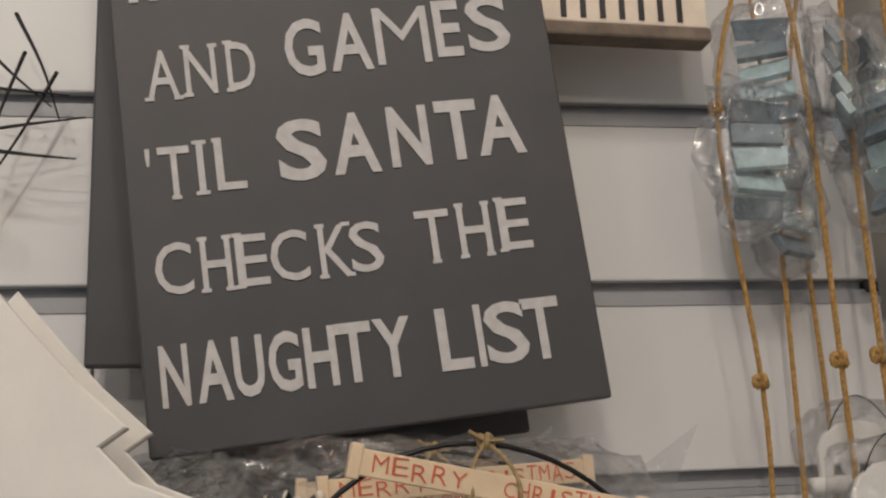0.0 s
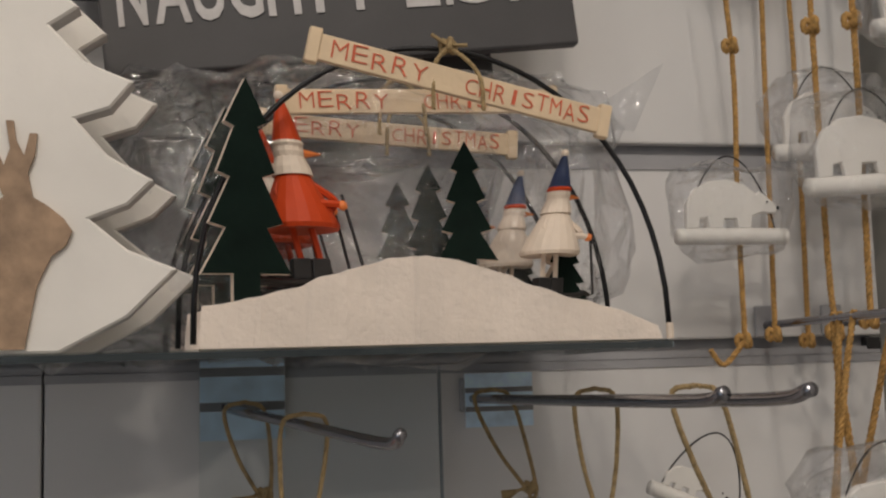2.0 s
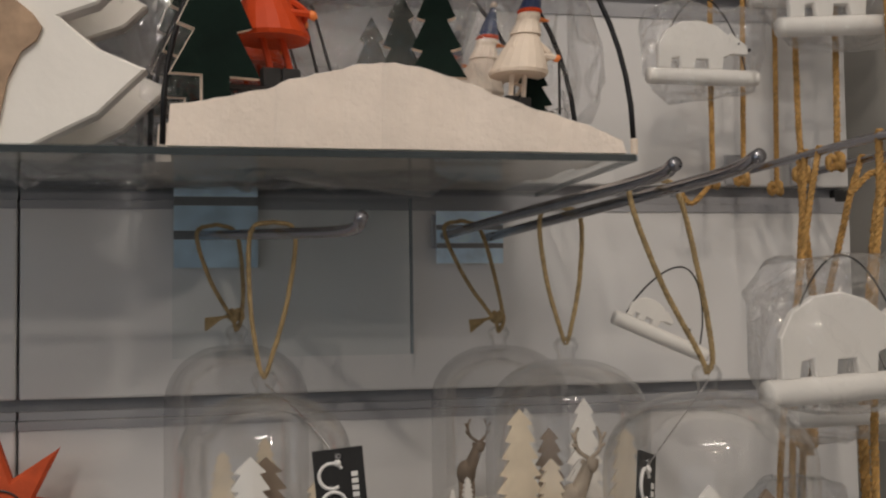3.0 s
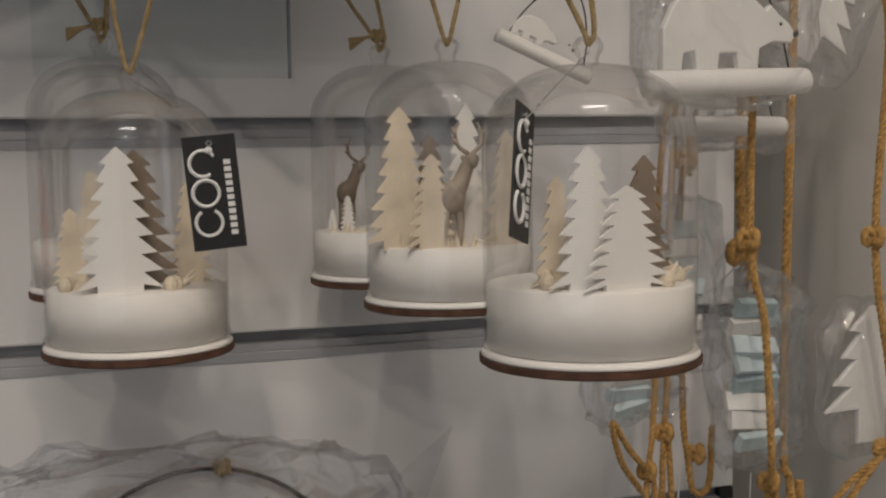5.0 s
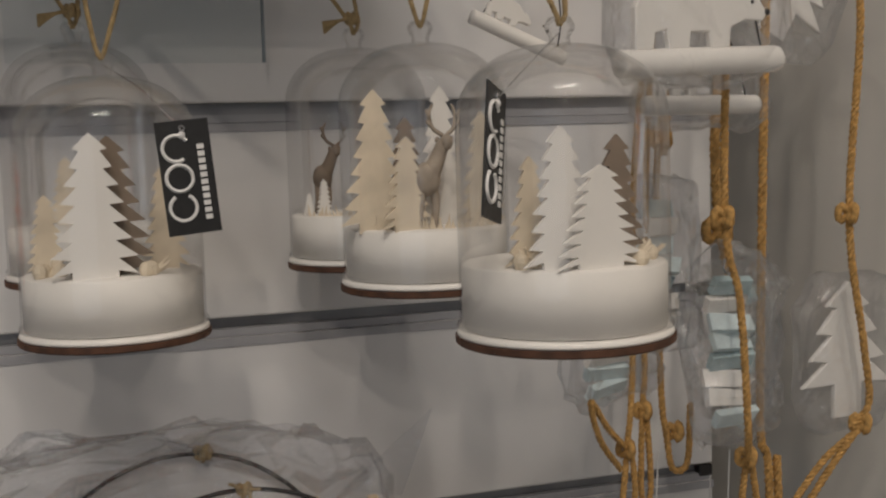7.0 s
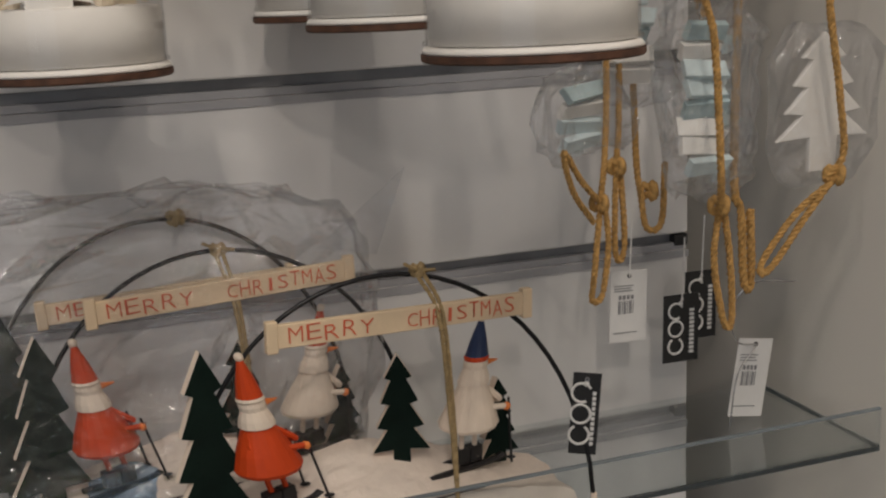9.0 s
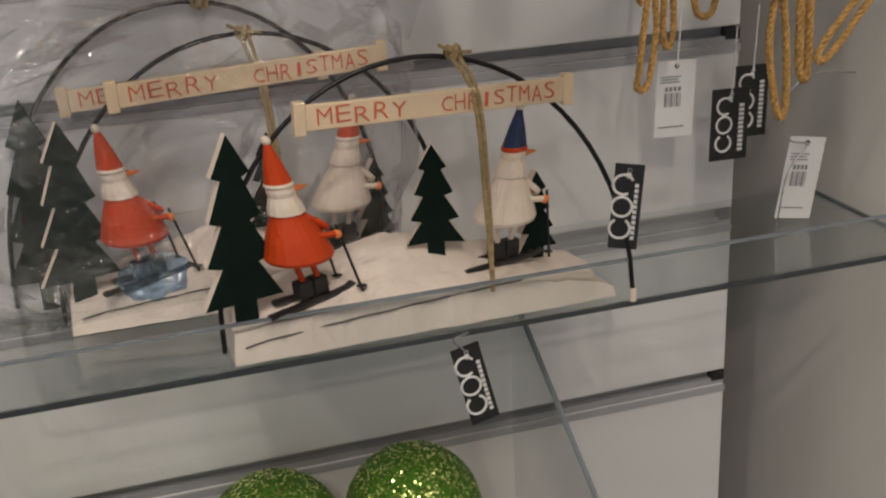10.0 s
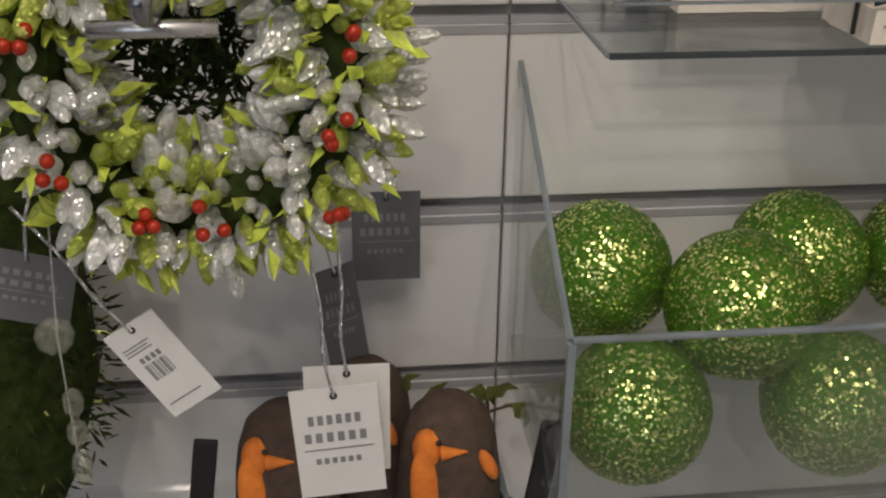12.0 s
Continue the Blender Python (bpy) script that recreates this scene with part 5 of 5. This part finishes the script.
for a in (0.25, 1.0, 2.0, 2.75, 3.65, 4.35, 4.85, 5.5, 6.0):
    rr, cc = rw.uniform(0.045, 0.066), rw.uniform(-0.034, -0.028)
    for k in range(3):
        shared("berry", bme, wreath, pose(rr * math.cos(a) + rw.uniform(-0.005, 0.005), cc + rw.uniform(-0.002, 0.002), rr * math.sin(a) + rw.uniform(-0.005, 0.005)))
hook([(0.214, 0.5985, 0.972), (0.214, 0.50, 0.972), (0.214, 0.40, 0.972), (0.214, 0.385, 0.980)], "chromed display hook carrying the bead wreath", 0.0034)
part_top = thing("price_holder_bar", 0.214, 0.405, 0.966, "chrome price holder bar on the hook end", "holder")
part("bar", tube([(-0.019, 0, 0), (0.019, 0, 0)], 0.0028, 10), SILVERWIRE, part_top, "", True)

for x, y, z, w, h, card, kind, ry, rz, lab in (
        (0.1875, 0.449, 0.8430, 0.0225, 0.0430, TAGWHITE, "price", -33, 0, "white price tag hanging askew from the wreath"),
        (0.2630, 0.450, 0.8100, 0.0350, 0.0520, TAGWHITE, "name", -4, 0, "white printed brand card hanging from the wreath"),
        (0.2690, 0.462, 0.8125, 0.0350, 0.0520, TAGWHITE, "name", 0, 0, "white printed brand card hanging behind another"),
        (0.2930, 0.578, 0.8390, 0.0340, 0.0480, TAGGREY, "name", 0, 0, "dark grey printed card hanging against the slatwall"),
        (0.2660, 0.560, 0.8080, 0.0210, 0.0560, TAGGREY, "none", -8, 20, "dark grey card hanging edge-on"),
        (0.1500, 0.470, 0.8640, 0.0380, 0.0300, TAGGREY, "name", 14, 0, "grey card tilted beside the wreath")):
    tg = thing("hanging_swing_tag", x, y, z, lab, "tag", "cards under the wreath", ry=ry, rz=rz)
    tag_mesh(tg, w, h, card, kind, True, 0, "card")
    part("silver_cord", rope([(0, -0.0008, -0.003), (-0.002, -0.001, 0.015), (-0.001, 0.0, 0.035), (-0.003, 0.001, 0.06)], 0.0007), SILVERWIRE, tg)
pend = thing("crystal_drop", 0.160, 0.452, 0.838, "faceted clear crystal drops on a silver thread", "bead")
for z, r, k in ((0, 0.0075, 1.0), (-0.030, 0.0042, 1.6), (-0.044, 0.0042, 1.5), (-0.060, 0.0040, 2.2)):
    own = bmesh.new()
    bmesh.ops.create_icosphere(own, subdivisions=2, radius=r)
    own.transform(Matrix.Diagonal((1, 1, k, 1)))
    part("drop", own, CRYSTAL, pend).matrix_local = pose(0.003 if z else 0, 0, z)
part("thread", tube([(0.002, 0, -0.06), (0.001, 0, 0), (0.004, 0, 0.045)], 0.0004, 5), SILVERWIRE, pend)


# ---------------------------------------------------------------- dark fir bauble and robins
bush = thing("fir_garland", 0.112, 0.540, 0.805, "dark green fir garland with small gold tips", "garland")
bb, gb = bmesh.new(), bmesh.new()
rg = random.Random(8)
for i in range(2600):
    d = Vector((rg.gauss(0, 1), rg.gauss(0, 1), rg.gauss(0, 1))).normalized()
    p = Vector((d.x * 0.052, d.y * 0.038, d.z * 0.13)) * rg.uniform(0.4, 1)
    w = (d + Vector((rg.gauss(0, 0.6), rg.gauss(0, 0.6), rg.gauss(0, 0.6)))).normalized()
    u = w.orthogonal().normalized()
    l, h = rg.uniform(0.006, 0.013), rg.uniform(0.0006, 0.0013)
    g = gb if i % 9 == 0 else bb
    g.faces.new([g.verts.new(c) for c in (p, p + w * l * 0.5 + u * h, p + w * l, p + w * l * 0.5 - u * h)])
core = bmesh.new()
bmesh.ops.create_icosphere(core, subdivisions=3, radius=0.042)
for v in core.verts:
    v.co = (v.co.x, v.co.y * 0.75, v.co.z * 2.9)
    v.co *= 1 + 0.12 * noise.noise(v.co * 60)
part("core", core, DARKLEAF, bush, "", True)
fg = part("needles", bb, DARKLEAF, bush)
fg["kind"] = "stuff"
part("gold_tips", gb, FLAKE, bush, "small gold-green tips")["kind"] = "stuff"
part("stem", tube([(0, 0, -0.12), (0, 0, 0.14), (0, 0.05, 0.15)], 0.003, 8), DARKLEAF, bush)


def robin(x, y, z, label, rz):
    t = thing("robin_figure", x, y, z, label, "bird figure", "robin figures", rz=rz)
    bm = bmesh.new()
    lathe([(0, 0), (0.017, 0.002), (0.024, 0.018), (0.026, 0.042), (0.0245, 0.064), (0.0225, 0.078), (0.0190, 0.089), (0.0120, 0.0960), (0, 0.0985)], 24, bm, 0)
    cone((0.020, 0.004, 0.030), 0.009, 0.003, 0.030, bm, 0, 10, pose(0, 0, 0, 0, 115, 0))
    part("body", bm, BROWNBIRD, t, "brown felt body", True)
    br = bmesh.new()
    own = ball((0, 0, 0), 0.0095, None, 0, 18, 14, 2.9)
    own.transform(Matrix.Diagonal((0.8, 0.5, 1, 1)))
    merge(own, br, 0, pose(-0.0145, -0.0195, 0.056, 0, -6, 0))
    own = ball((0, 0, 0), 0.0080, None, 0, 14, 10, 1.3)
    merge(own, br, 0, pose(-0.0125, -0.0135, 0.080))
    part("breast", br, ORANGEFELT, t, "orange felt breast", True)
    part("beak", cone((-0.0080, -0.0205, 0.0815), 0.0038, 0.0004, 0.0125, None, 0, 10, pose(0, 0, 0, 0, 85, -10)), ORANGEFELT, t, "pointed orange beak")
    part("eye", ball((-0.0090, -0.0200, 0.0870), 0.0014, None, 0, 10, 8), BLACK, t, "", True)
    wing = ball((0, 0, 0), 0.0036, None, 0, 12, 8, 2.6)
    part("wing", wing, ORANGEFELT, t, "small orange wing patch", True).matrix_local = pose(0.0150, -0.0200, 0.072, 0, -24, 0)
    return t


robin(0.2405, 0.520, 0.6582, "brown felt robin with an orange breast in a tray", 0)
robin(0.2795, 0.556, 0.6582, "brown felt robin standing behind two others in a tray", -12)
robin(0.3190, 0.520, 0.6582, "brown felt robin with an orange breast in a tray", 4)
for i in range(6):
    sp = thing("leaf_sprig", 0.297 + 0.011 * i, 0.552 + 0.006 * (i % 2), 0.733 - 0.004 * (i % 3), "olive green leaf sprig beside the robins", "sprig", "leaf sprigs", ry=(-38, 20, -64, 45, -10, 70)[i])
    part("leaf", prism([(0, 0), (0.004, 0.004), (0.010, 0.003), (0.013, 0.007), (0.019, 0.006), (0.014, 0.011), (0.008, 0.010), (0.003, 0.011)], 0.001), OLIVE, sp)
    part("stalk", tube([(0.002, 0.0005, 0.004), (0.0, 0.0005, -0.030)], 0.0008, 5), BARK, sp)
for x in (0.192, 0.352):
    pn = thing("black_peg", x, 0.502, 0.655, "flat black display peg standing in the tray gap", "peg", "black pegs", ry=8)
    part("peg", box(-0.0055, 0.0055, -0.002, 0.002, 0, 0.098, 0.001), BLACK, pn)
